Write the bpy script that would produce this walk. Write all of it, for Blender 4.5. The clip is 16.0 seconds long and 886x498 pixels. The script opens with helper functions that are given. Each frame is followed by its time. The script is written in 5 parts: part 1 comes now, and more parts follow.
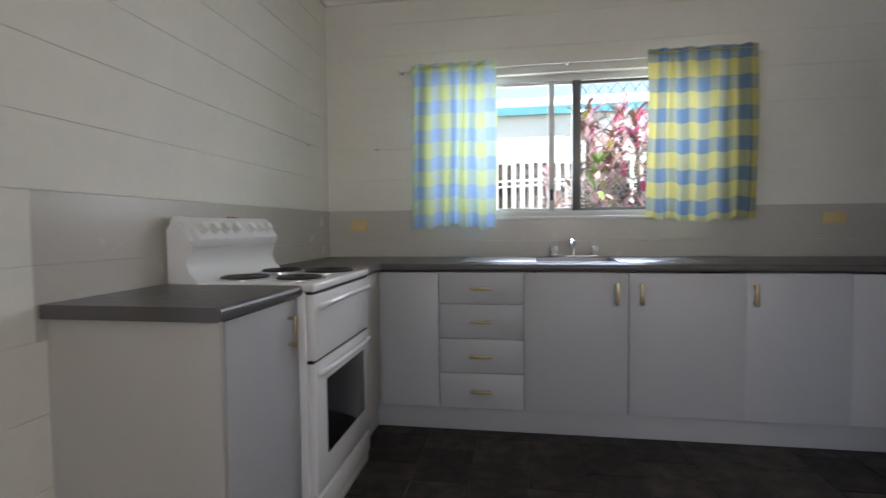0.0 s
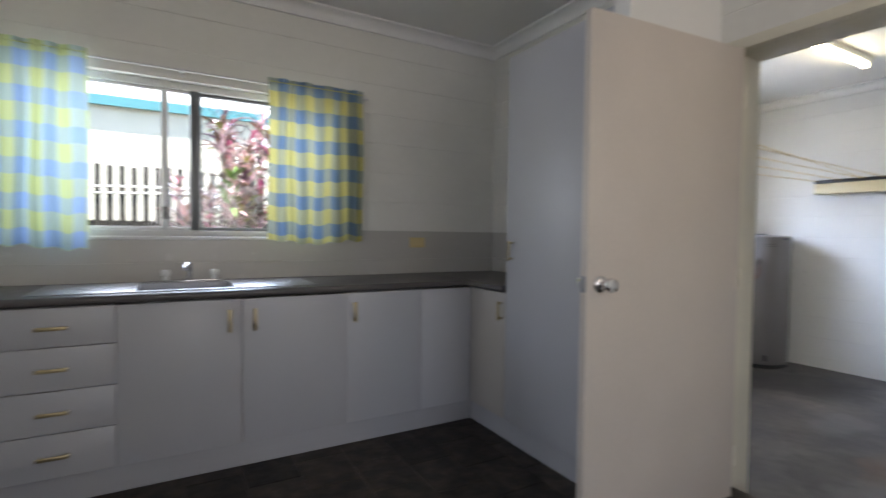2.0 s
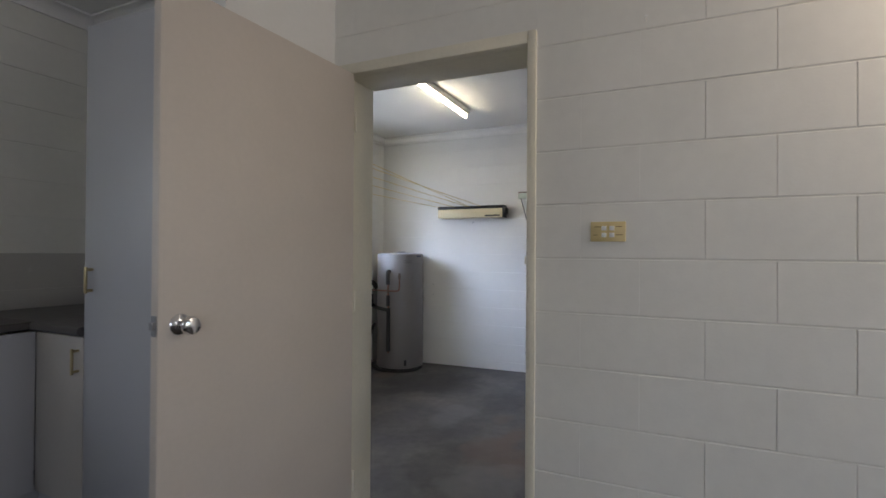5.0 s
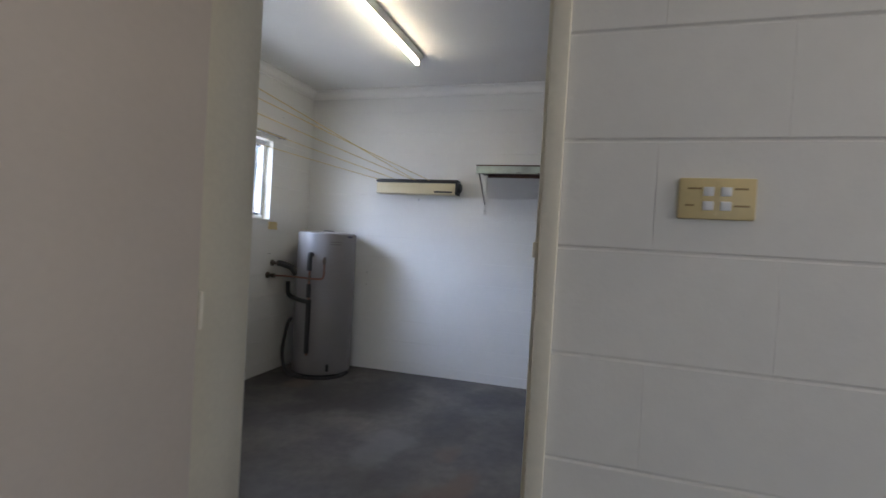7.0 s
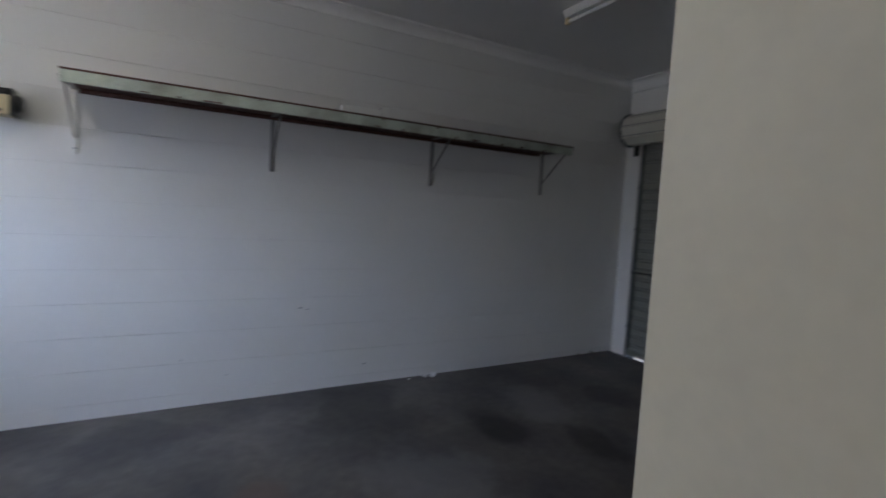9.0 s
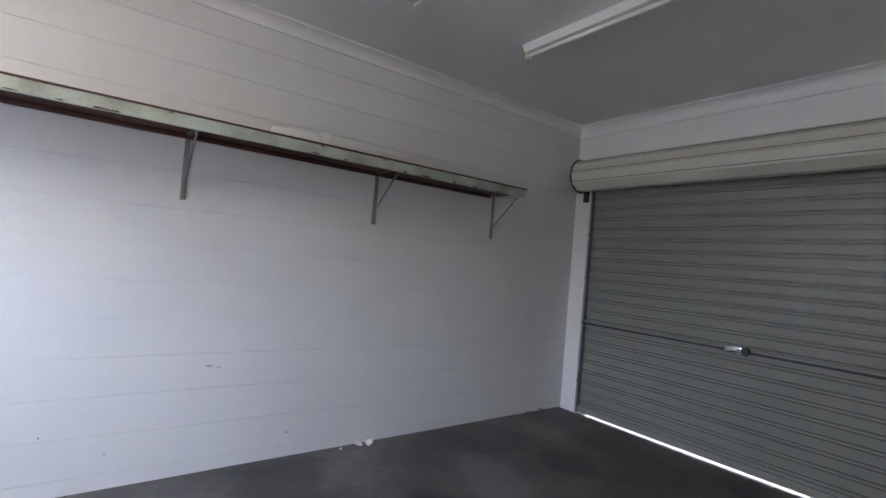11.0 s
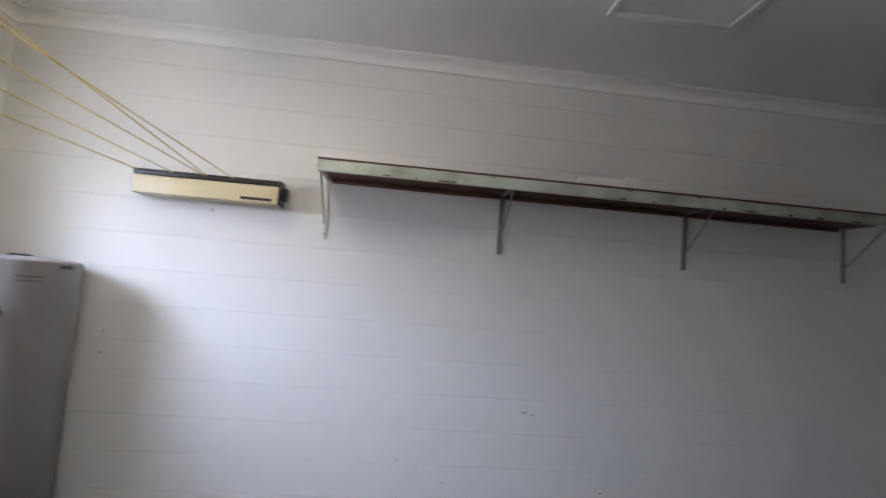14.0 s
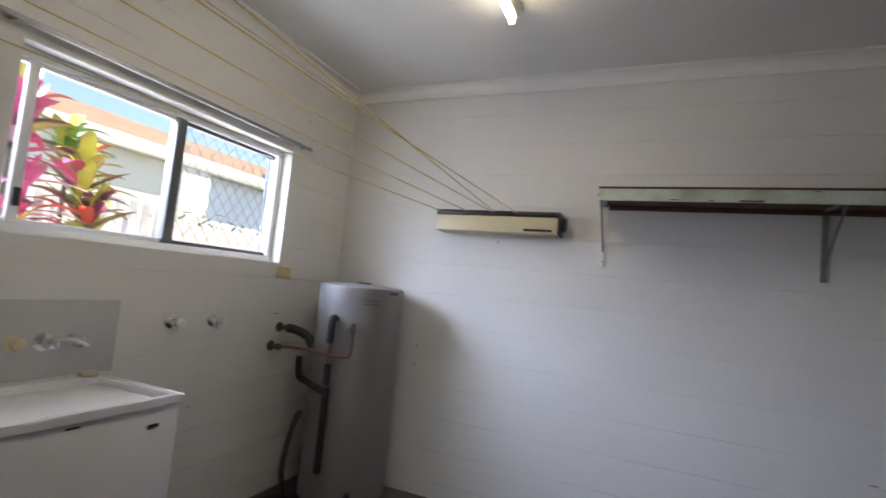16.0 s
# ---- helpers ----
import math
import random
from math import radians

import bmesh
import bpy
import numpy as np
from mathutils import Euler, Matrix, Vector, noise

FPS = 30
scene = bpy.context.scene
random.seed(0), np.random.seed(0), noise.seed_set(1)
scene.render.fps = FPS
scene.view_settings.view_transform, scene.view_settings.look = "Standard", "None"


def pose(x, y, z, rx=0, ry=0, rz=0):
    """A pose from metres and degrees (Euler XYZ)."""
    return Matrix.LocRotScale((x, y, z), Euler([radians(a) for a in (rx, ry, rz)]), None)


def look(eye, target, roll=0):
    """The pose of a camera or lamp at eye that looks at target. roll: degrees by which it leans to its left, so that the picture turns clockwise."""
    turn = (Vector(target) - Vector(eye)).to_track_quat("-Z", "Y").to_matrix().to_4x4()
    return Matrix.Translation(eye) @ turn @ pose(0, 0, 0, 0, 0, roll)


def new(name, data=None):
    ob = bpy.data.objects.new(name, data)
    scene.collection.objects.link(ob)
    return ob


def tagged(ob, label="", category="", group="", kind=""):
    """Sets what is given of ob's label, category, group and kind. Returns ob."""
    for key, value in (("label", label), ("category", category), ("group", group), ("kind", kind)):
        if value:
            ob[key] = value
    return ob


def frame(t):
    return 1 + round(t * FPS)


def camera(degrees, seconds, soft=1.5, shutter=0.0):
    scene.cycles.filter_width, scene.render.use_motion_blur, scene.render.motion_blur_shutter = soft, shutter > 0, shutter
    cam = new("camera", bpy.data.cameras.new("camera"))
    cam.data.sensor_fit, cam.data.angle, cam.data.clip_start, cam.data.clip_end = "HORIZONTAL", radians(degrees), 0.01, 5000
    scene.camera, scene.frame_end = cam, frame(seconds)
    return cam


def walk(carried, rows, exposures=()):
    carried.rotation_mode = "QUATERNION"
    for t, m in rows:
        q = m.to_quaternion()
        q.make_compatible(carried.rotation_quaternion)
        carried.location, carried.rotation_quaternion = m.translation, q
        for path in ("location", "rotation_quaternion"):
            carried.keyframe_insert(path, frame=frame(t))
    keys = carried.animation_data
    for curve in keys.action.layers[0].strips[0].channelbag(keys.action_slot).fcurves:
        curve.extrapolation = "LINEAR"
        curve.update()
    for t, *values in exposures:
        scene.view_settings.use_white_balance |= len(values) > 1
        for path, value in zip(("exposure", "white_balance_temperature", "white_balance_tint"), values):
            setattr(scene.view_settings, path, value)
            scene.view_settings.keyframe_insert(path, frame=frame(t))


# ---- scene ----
cam = camera(85.2, 16.0, shutter=0.5)
PATH = [
    (0, (0.250, -0.088, 1.092), (-0.057, 1.887, 0.999), -0.6),
    (0.5, (0.278, -0.086, 1.117), (0.233, 1.911, 1.028), -0.5),
    (1, (0.362, -0.107, 1.166), (0.602, 1.876, 1.067), -0.25),
    (1.5, (0.406, -0.123, 1.178), (0.95, 1.8, 1.093), 0.1),
    (2, (0.486, -0.136, 1.18), (1.472, 1.603, 1.119), 0.7),
    (2.5, (0.542, -0.163, 1.186), (1.845, 1.353, 1.144), 0.9),
    (3, (0.583, -0.195, 1.199), (2.085, 1.125, 1.2), 0.3),
    (3.5, (0.614, -0.226, 1.209), (2.273, 0.891, 1.213), 0.2),
    (4, (0.683, -0.238, 1.21), (2.45, 0.699, 1.197), 0.3),
    (4.5, (0.766, -0.214, 1.221), (2.574, 0.641, 1.226), 0.3),
    (7, (1.776, 0.203, 1.2), (3.687, 0.792, 1.162), 3.3),
    (7.5, (2.027, 0.335, 1.215), (4.002, 0.653, 1.22), 2.2),
    (8, (2.322, 0.450, 1.237), (4.311, 0.652, 1.277), 4.0),
    (8.5, (2.513, 0.597, 1.22), (4.491, 0.298, 1.205), 4.0),
    (9, (2.702, 0.632, 1.231), (4.453, -0.325, 1.09), 3.3),
    (9.5, (2.854, 0.582, 1.234), (4.473, -0.592, 1.247), 5.1),
    (12, (3.149, 0.494, 1.234), (4.780, -0.66, 1.312), 4.3),
    (12.5, (3.175, 0.531, 1.24), (4.925, -0.431, 1.342), 4.3),
    (13, (3.206, 0.588, 1.247), (5.070, -0.126, 1.364), 4.5),
    (13.5, (3.205, 0.626, 1.238), (5.148, 0.168, 1.365), 4.8),
    (14, (3.218, 0.706, 1.201), (5.202, 0.528, 1.377), 4.5),
    (14.5, (3.207, 0.754, 1.191), (5.197, 0.822, 1.382), 4.8),
    (15, (3.197, 0.808, 1.223), (5.164, 1.135, 1.381), 5.2),
    (15.5, (3.180, 0.844, 1.251), (5.088, 1.428, 1.393), 5.4),
    (16, (3.147, 0.885, 1.256), (4.972, 1.687, 1.406), 5.6),
]
EXPOSURES = [(0.0, 1.86, 6600, 12), (1.5, 1.86, 6600, 12), (2.5, 1.66, 6580, 12), (4.0, 1.42, 6560, 12), (4.5, 1.40, 6560, 12), (7.0, 1.22, 6360, 13), (7.5, 1.22, 6330, 13), (8.2, 1.20, 6250, 13), (9.0, 1.2, 6250, 13), (9.6, 1.36, 6250, 14), (11.8, 2.8, 6650, 16),
             (13.0, 2.62, 6700, 16), (13.5, 2.15, 6700, 16), (14.0, 1.95, 6750, 16), (14.5, 1.8, 6800, 16), (16.0, 1.30, 6850, 16)]
walk(cam, [(t, look(eye, target, roll)) for t, eye, target, roll in PATH], EXPOSURES)

# ---- the plan ----
EAST = 0.09                                   # the garage's own numbers are counted from here
XL, XD, XG, XF = -1.0, 2.712, 2.848 + EAST, 6.0 + EAST   # kitchen's left wall, door wall's two faces, garage's far wall
YW, YR, YS = 3.0, -3.225, -4.1                  # window wall, roller door wall, living room's back wall
CZ, GF = 2.62, -0.11                           # ceilings, garage floor
DY0, DY1, DZ = 0.311, 1.148, 2.016               # doorway
KW = (-0.30, 1.42, 1.15, 2.035)                # kitchen window's opening
GW = (3.965 + EAST, 5.387 + EAST, 1.295, 1.997)               # garage window's opening
WE = 0.42                                     # unseen end of the kitchen's left wall, set to shape the living room's light
XB = -4.2                                     # living room's far side

# ---- light ----
world = bpy.data.worlds.new("sky")
scene.world = world
world.use_nodes = True
wn = world.node_tree.nodes
sky = wn.new("ShaderNodeTexSky")
sky.sky_type, sky.sun_disc = "NISHITA", False
sky.sun_elevation, sky.sun_rotation = radians(67), radians(138)
world.node_tree.links.new(sky.outputs[0], wn["Background"].inputs[0])
wn["Background"].inputs[1].default_value = 0.13


def lamp(name, kind, m, energy, colour, **opts):
    data = bpy.data.lights.new(name, kind)
    data.energy, data.color = energy, colour
    for key, value in opts.items():
        if key == "size":
            data.shape, data.size, data.size_y = "RECTANGLE", value[0], value[1]
        if key == "angle":
            data.angle = radians(value)
        if key == "spread":
            data.spread = radians(value)
        if key == "radius":
            data.shadow_soft_size = value
    ob = new(name, data)
    ob.matrix_world = m
    return ob


lamp("sun", "SUN", look((2.5, -2.8, 9.0), (0, 0, 0)), 5.0, (1.0, 0.95, 0.87), angle=0.5)
# daylight through the two windows that are seen, and through assumed living room openings behind the walker
lamp("kitchen_window_light", "AREA", look((0.55, 3.2, 1.62), (0.55, 0.9, 1.3)), 7.2, (0.88, 0.90, 1.0), size=(1.5, 0.75))
lamp("garage_window_light", "AREA", look((4.766, 3.24, 1.65), (4.3, 0.3, 1.3)), 11, (0.74, 0.81, 1.0), size=(1.4, 0.66))
# the open sky over the neighbour's roof
lamp("sky_light", "AREA", look((3.3, 6.8, 3.55), (5.1, 2.6, 1.2)), 200, (0.54, 0.69, 1.0), size=(5.6, 3.0), spread=90)
lamp("living_door_light", "AREA", look((XB + 0.1, -2.4, 1.1), (2.0, 3.0, 1.9)), 14.5, (0.74, 0.79, 1.0), size=(2.0, 2.0))
# added fill in an unseen window, aimed at the upper north wall
lamp("living_window_fill", "AREA", look((0.9, YS + 0.15, 1.7), (2.2, 3.0, 2.6)), 7.2, (1.0, 0.95, 1.0), size=(1.5, 1.2))
lamp("tube_light", "AREA", look((4.68, 1.575, 2.53), (4.68, 1.575, 0)), 1.2, (1.0, 0.95, 0.82), size=(1.1, 0.04))
lamp("wall_lamp_light", "POINT", pose(2.50, -1.22, 2.09), 4.4, (1.0, 0.84, 0.70), radius=0.16)


# ---- materials ----
def material(name, colour, rough=0.5, metal=0.0, vary=0.06, grain=60.0, coarse=3.0, bump=0.0, bump_scale=200.0, spec=0.5, tint=None, blotch=0.0, per_piece=0.0, coat=0.0, rv=0.03):
    """Colour that varies at two scales, with an optional second tint in blotches, fine relief and a shift from piece to piece."""
    m = bpy.data.materials.new(name)
    m.use_nodes = True
    n, l = m.node_tree.nodes, m.node_tree.links
    b = n["Principled BSDF"]
    b.inputs["Metallic"].default_value = metal
    b.inputs["Specular IOR Level"].default_value = spec
    b.inputs["Coat Weight"].default_value = coat
    geo = n.new("ShaderNodeNewGeometry")

    def noise_at(scale, detail=4.0):
        t = n.new("ShaderNodeTexNoise")
        t.inputs["Scale"].default_value, t.inputs["Detail"].default_value = scale, detail
        l.new(geo.outputs["Position"], t.inputs["Vector"])
        return t.outputs["Fac"]

    def mapped(fac, a, z, lo, hi):
        r = n.new("ShaderNodeMapRange")
        r.inputs[1].default_value, r.inputs[2].default_value, r.inputs[3].default_value, r.inputs[4].default_value = a, z, lo, hi
        l.new(fac, r.inputs[0])
        return r.outputs[0]

    def times(a, c):
        x = n.new("ShaderNodeMath")
        x.operation = "MULTIPLY"
        l.new(a, x.inputs[0])
        l.new(c, x.inputs[1])
        return x.outputs[0]

    value = times(mapped(noise_at(grain), 0.3, 0.7, 1 - vary * 0.5, 1 + vary * 0.5), mapped(noise_at(coarse), 0.3, 0.7, 1 - vary, 1 + vary))
    if per_piece:
        info = n.new("ShaderNodeObjectInfo")
        value = times(value, mapped(info.outputs["Random"], 0, 1, 1 - per_piece, 1 + per_piece))
    base = n.new("ShaderNodeRGB")
    base.outputs[0].default_value = (*colour, 1)
    out = base.outputs[0]
    if tint:
        mix = n.new("ShaderNodeMix")
        mix.data_type = "RGBA"
        l.new(mapped(noise_at(coarse * 1.7, 7.0), 0.5 - 0.25 * blotch, 0.72, 0, 1), mix.inputs[0])
        l.new(out, mix.inputs[6])
        mix.inputs[7].default_value = (*tint, 1)
        out = mix.outputs[2]
    scale = n.new("ShaderNodeVectorMath")
    scale.operation = "SCALE"
    l.new(out, scale.inputs[0])
    l.new(value, scale.inputs["Scale"])
    l.new(scale.outputs[0], b.inputs["Base Color"])
    l.new(mapped(noise_at(coarse * 4), 0.3, 0.7, max(rough - rv, 0.02), min(rough + rv, 1)), b.inputs["Roughness"])
    if bump:
        bp = n.new("ShaderNodeBump")
        bp.inputs["Strength"].default_value, bp.inputs["Distance"].default_value = bump, 0.002
        l.new(noise_at(bump_scale, 6.0), bp.inputs["Height"])
        l.new(bp.outputs[0], b.inputs["Normal"])
    return m


CREAM = material("cream_wall_paint", (0.78, 0.765, 0.70), 0.55, vary=0.03, bump=0.2, bump_scale=90, grain=25)
BAND = material("grey_splashback_paint", (0.52, 0.50, 0.46), 0.25, vary=0.03, bump=0.25, bump_scale=90)
WHITE_WALL = material("white_wall_paint", (0.76, 0.75, 0.72), 0.55, vary=0.015, bump=0.2, bump_scale=90, grain=25)
CEILING = material("ceiling_paint", (0.78, 0.77, 0.74), 0.8, vary=0.02)
CORNICE = material("white_cornice_paint", (0.84, 0.83, 0.80), 0.6, vary=0.015)
TRIM = material("trim_paint", (0.78, 0.77, 0.73), 0.45, vary=0.02)
FRAME = material("yellowed_door_frame_enamel", (0.75, 0.71, 0.58), 0.7, vary=0.05, bump=0.15, bump_scale=60)
DOOR = material("beige_door_paint", (0.60, 0.54, 0.47), 0.5, vary=0.03, bump=0.1, bump_scale=120)
TILE = material("dark_slate_vinyl", (0.022, 0.019, 0.017), 0.5, vary=0.35, grain=40, coarse=7, tint=(0.06, 0.048, 0.036), blotch=0.5, per_piece=0.35, bump=0.3, bump_scale=45, spec=0.3, rv=0.08)
GROUT = material("slate_grout", (0.07, 0.06, 0.05), 0.7, vary=0.2)
CONCRETE = material("worn_concrete", (0.105, 0.095, 0.084), 0.55, vary=0.34, grain=16, coarse=1.5, tint=(0.06, 0.056, 0.058), blotch=0.5, bump=0.3, bump_scale=70)
CABINET = material("grey_white_laminate", (0.44, 0.445, 0.465), 0.4, vary=0.015)
PANEL = material("cream_laminate", (0.45, 0.425, 0.39), 0.45, vary=0.03)
BENCH = material("charcoal_laminate", (0.085, 0.078, 0.075), 0.36, vary=0.05, grain=300, coarse=5)
ENAMEL = material("white_enamel", (0.80, 0.80, 0.80), 0.18, vary=0.01, coat=0.3)
BLACK = material("black_plastic", (0.012, 0.012, 0.012), 0.4, vary=0.1)
OVEN_GLASS = material("oven_door_glass", (0.010, 0.010, 0.012), 0.06, vary=0.05)
COIL = material("black_hotplate", (0.018, 0.017, 0.017), 0.55, vary=0.2)
CHROME = material("chrome", (0.75, 0.75, 0.76), 0.12, metal=1.0, vary=0.03)
STEEL = material("brushed_steel", (0.32, 0.32, 0.33), 0.42, metal=1.0, vary=0.05)
BRASS = material("tarnished_brass", (0.46, 0.38, 0.22), 0.35, metal=0.9, vary=0.1)
ALU = material("grey_aluminium", (0.16, 0.17, 0.17), 0.4, metal=0.5, vary=0.04)
WHITE_ALU = material("white_window_enamel", (0.78, 0.78, 0.77), 0.35, vary=0.02)
IVORY = material("yellowed_plastic", (0.68, 0.55, 0.27), 0.35, vary=0.05)
WHITE_PLASTIC = material("white_plastic", (0.78, 0.78, 0.76), 0.3, vary=0.02)
HEATER = material("grey_heater_enamel", (0.20, 0.187, 0.185), 0.38, vary=0.04, coarse=4)
LINE_BOX = material("ivory_enamel", (0.66, 0.57, 0.36), 0.4, vary=0.03)
CORD = material("yellow_cord", (0.62, 0.47, 0.17), 0.6, vary=0.1)
SHELF_EDGE = material("pale_green_paint", (0.50, 0.56, 0.48), 0.5, vary=0.15, grain=80, tint=(0.30, 0.30, 0.25), blotch=0.2)
SHELF_WOOD = material("red_brown_timber", (0.085, 0.032, 0.02), 0.6, vary=0.2, grain=50)
BRACKET = material("galvanised_bracket", (0.30, 0.29, 0.28), 0.5, metal=0.6, vary=0.15)
ROLLER = material("grey_green_steel_sheet", (0.23, 0.235, 0.205), 0.42, vary=0.04, coarse=5)
ROLL_CREAM = material("cream_steel_sheet", (0.58, 0.56, 0.47), 0.4, vary=0.04)
RUBBER = material("black_rubber", (0.02, 0.02, 0.02), 0.6, vary=0.15)
COPPER = material("dull_copper", (0.22, 0.11, 0.075), 0.5, metal=0.9, vary=0.2)
SPLASH = material("grey_splash_sheet", (0.55, 0.55, 0.54), 0.3, vary=0.02)


def stain(mat, spots, colour=None):
    """Old stains with a ragged edge: (x, y, radius, stretch along x, darkening), or mixed with a colour."""
    n, l = mat.node_tree.nodes, mat.node_tree.links
    base = n["Principled BSDF"].inputs["Base Color"]
    out = base.links[0].from_socket
    geo, tex = n.new("ShaderNodeNewGeometry"), n.new("ShaderNodeTexNoise")
    tex.inputs["Scale"].default_value, tex.inputs["Detail"].default_value = 3.5, 5.0
    l.new(geo.outputs["Position"], tex.inputs["Vector"])
    for x, y, r, sx, f in spots:
        off = n.new("ShaderNodeVectorMath")
        off.operation, off.inputs[1].default_value = "SUBTRACT", (x, y, GF)
        l.new(geo.outputs["Position"], off.inputs[0])
        sc = n.new("ShaderNodeVectorMath")
        sc.operation, sc.inputs[1].default_value = "MULTIPLY", (1 / (r * sx), 1 / r, 0)
        l.new(off.outputs[0], sc.inputs[0])
        ln = n.new("ShaderNodeVectorMath")
        ln.operation = "LENGTH"
        l.new(sc.outputs[0], ln.inputs[0])
        add = n.new("ShaderNodeMath")
        add.operation, add.inputs[1].default_value = "MULTIPLY_ADD", 2.2
        l.new(tex.outputs["Fac"], add.inputs[0])
        l.new(ln.outputs["Value"], add.inputs[2])
        mp = n.new("ShaderNodeMapRange")
        mp.interpolation_type = "SMOOTHSTEP"
        mp.inputs[1].default_value, mp.inputs[2].default_value, mp.inputs[3].default_value, mp.inputs[4].default_value = 1.7, 2.3, f, 1.0
        l.new(add.outputs[0], mp.inputs[0])
        if colour:
            mix = n.new("ShaderNodeMix")
            mix.data_type = "RGBA"
            mix.inputs[6].default_value = (*colour, 1)
            l.new(mp.outputs[0], mix.inputs[0])
            l.new(out, mix.inputs[7])
            out = mix.outputs[2]
            continue
        mul = n.new("ShaderNodeVectorMath")
        mul.operation = "SCALE"
        l.new(out, mul.inputs[0])
        l.new(mp.outputs[0], mul.inputs["Scale"])
        out = mul.outputs[0]
    l.new(out, base)


stain(CONCRETE, [(x + EAST, *r) for x, *r in ((4.98, -1.13, 0.15, 1.8, 0.38), (4.58, -1.55, 0.12, 2.2, 0.45), (5.6, -0.45, 0.40, 1.2, 0.6), (5.2, 2.0, 0.5, 1.1, 0.55), (5.3, 2.8, 0.16, 1.8, 0.45), (4.9, 1.1, 0.25, 1.2, 0.7), (3.5, 1.05, 0.2, 2.0, 0.6), (5.6, 0.9, 0.3, 1.0, 0.7), (5.1, -2.2, 0.18, 1.5, 0.6))])
stain(CONCRETE, ((3.95, 0.80, 0.22, 1.6, 0.35), (4.75, 0.30, 0.16, 1.8, 0.5), (4.15, 0.78, 0.10, 2.2, 0.45), (4.55, 0.95, 0.08, 1.8, 0.5), (3.75, 0.62, 0.09, 1.6, 0.5), (4.3, 0.35, 0.07, 2.0, 0.55), (5.35, 2.55, 0.12, 1.2, 0.5)), (0.13, 0.085, 0.06))


stain(CONCRETE, ((3.45, 0.72, 0.26, 1.3, 0.55), (4.45, 1.35, 0.16, 2.4, 0.6), (4.6, -0.5, 0.3, 1.5, 0.6), (5.3, -1.6, 0.22, 1.6, 0.6), (4.2, -1.9, 0.3, 1.4, 0.6)), (0.19, 0.185, 0.18))


def glass_material():
    m = bpy.data.materials.new("window_glass")
    m.use_nodes = True
    n, l = m.node_tree.nodes, m.node_tree.links
    n.remove(n["Principled BSDF"])
    tr, gl, mx, fr = n.new("ShaderNodeBsdfTransparent"), n.new("ShaderNodeBsdfGlossy"), n.new("ShaderNodeMixShader"), n.new("ShaderNodeLayerWeight")
    gl.inputs["Roughness"].default_value = 0.02
    power = n.new("ShaderNodeMath")
    power.operation, power.inputs[1].default_value = "POWER", 5.0
    fac = n.new("ShaderNodeMath")
    fac.operation, fac.inputs[1].default_value, fac.inputs[2].default_value = "MULTIPLY_ADD", 0.6, 0.025
    l.new(fr.outputs["Facing"], power.inputs[0])
    l.new(power.outputs[0], fac.inputs[0])
    tr.inputs[0].default_value = (0.94, 0.96, 0.95, 1)
    l.new(fac.outputs[0], mx.inputs[0])
    l.new(tr.outputs[0], mx.inputs[1])
    l.new(gl.outputs[0], mx.inputs[2])
    l.new(mx.outputs[0], n["Material Output"].inputs[0])
    return m


def glow_material(name, colour, strength):
    m = bpy.data.materials.new(name)
    m.use_nodes = True
    b = m.node_tree.nodes["Principled BSDF"]
    b.inputs["Base Color"].default_value = (*colour, 1)
    b.inputs["Emission Color"].default_value, b.inputs["Emission Strength"].default_value = (*colour, 1), strength
    return m


GLASS = glass_material()
TUBE_ON = glow_material("lit_tube", (1.0, 0.91, 0.70), 12.0)
TUBE_OFF = material("unlit_tube", (0.75, 0.73, 0.68), 0.3, vary=0.02)


# ---- building helpers ----
BASE = {}


def box(bm, x0, x1, y0, y1, z0, z1, bevel=0.0, seg=2):
    v = [bm.verts.new((x, y, z)) for x in (x0, x1) for y in (y0, y1) for z in (z0, z1)]
    f = [bm.faces.new([v[i] for i in q]) for q in ((0, 1, 3, 2), (4, 6, 7, 5), (0, 4, 5, 1), (2, 3, 7, 6), (0, 2, 6, 4), (1, 5, 7, 3))]
    if bevel:
        bmesh.ops.bevel(bm, geom=list({e for q in f for e in q.edges}), offset=bevel, segments=seg, affect="EDGES", profile=0.5)
    return bm


def boxes(*rows, bevel=0.0, seg=2):
    bm = bmesh.new()
    for r in rows:
        box(bm, *r, bevel=bevel, seg=seg)
    return bm


def rod(bm, a, b, r0, r1=None, seg=16, caps=True):
    a, b = Vector(a), Vector(b)
    d = b - a
    m = Matrix.Translation((a + b) / 2) @ d.to_track_quat("Z", "Y").to_matrix().to_4x4()
    bmesh.ops.create_cone(bm, cap_ends=caps, segments=seg, radius1=r0, radius2=r0 if r1 is None else r1, depth=d.length, matrix=m)
    return bm


def rods(*rows, seg=16):
    bm = bmesh.new()
    for r in rows:
        rod(bm, *r, seg=seg)
    return bm


def lathe(bm, centre, profile, axis=(0, 0, 1), seg=24):
    """A turned shape: profile rows are (radius, height along the axis)."""
    m = Matrix.Translation(centre) @ Vector(axis).to_track_quat("Z", "Y").to_matrix().to_4x4()
    rings = []
    for r, h in profile:
        rings.append([bm.verts.new(m @ Vector((max(r, 1e-4) * math.cos(2 * math.pi * i / seg), max(r, 1e-4) * math.sin(2 * math.pi * i / seg), h))) for i in range(seg)])
    for a, b in zip(rings, rings[1:]):
        for i in range(seg):
            bm.faces.new((a[i], a[(i + 1) % seg], b[(i + 1) % seg], b[i]))
    bm.faces.new(rings[0][::-1])
    bm.faces.new(rings[-1])
    return bm


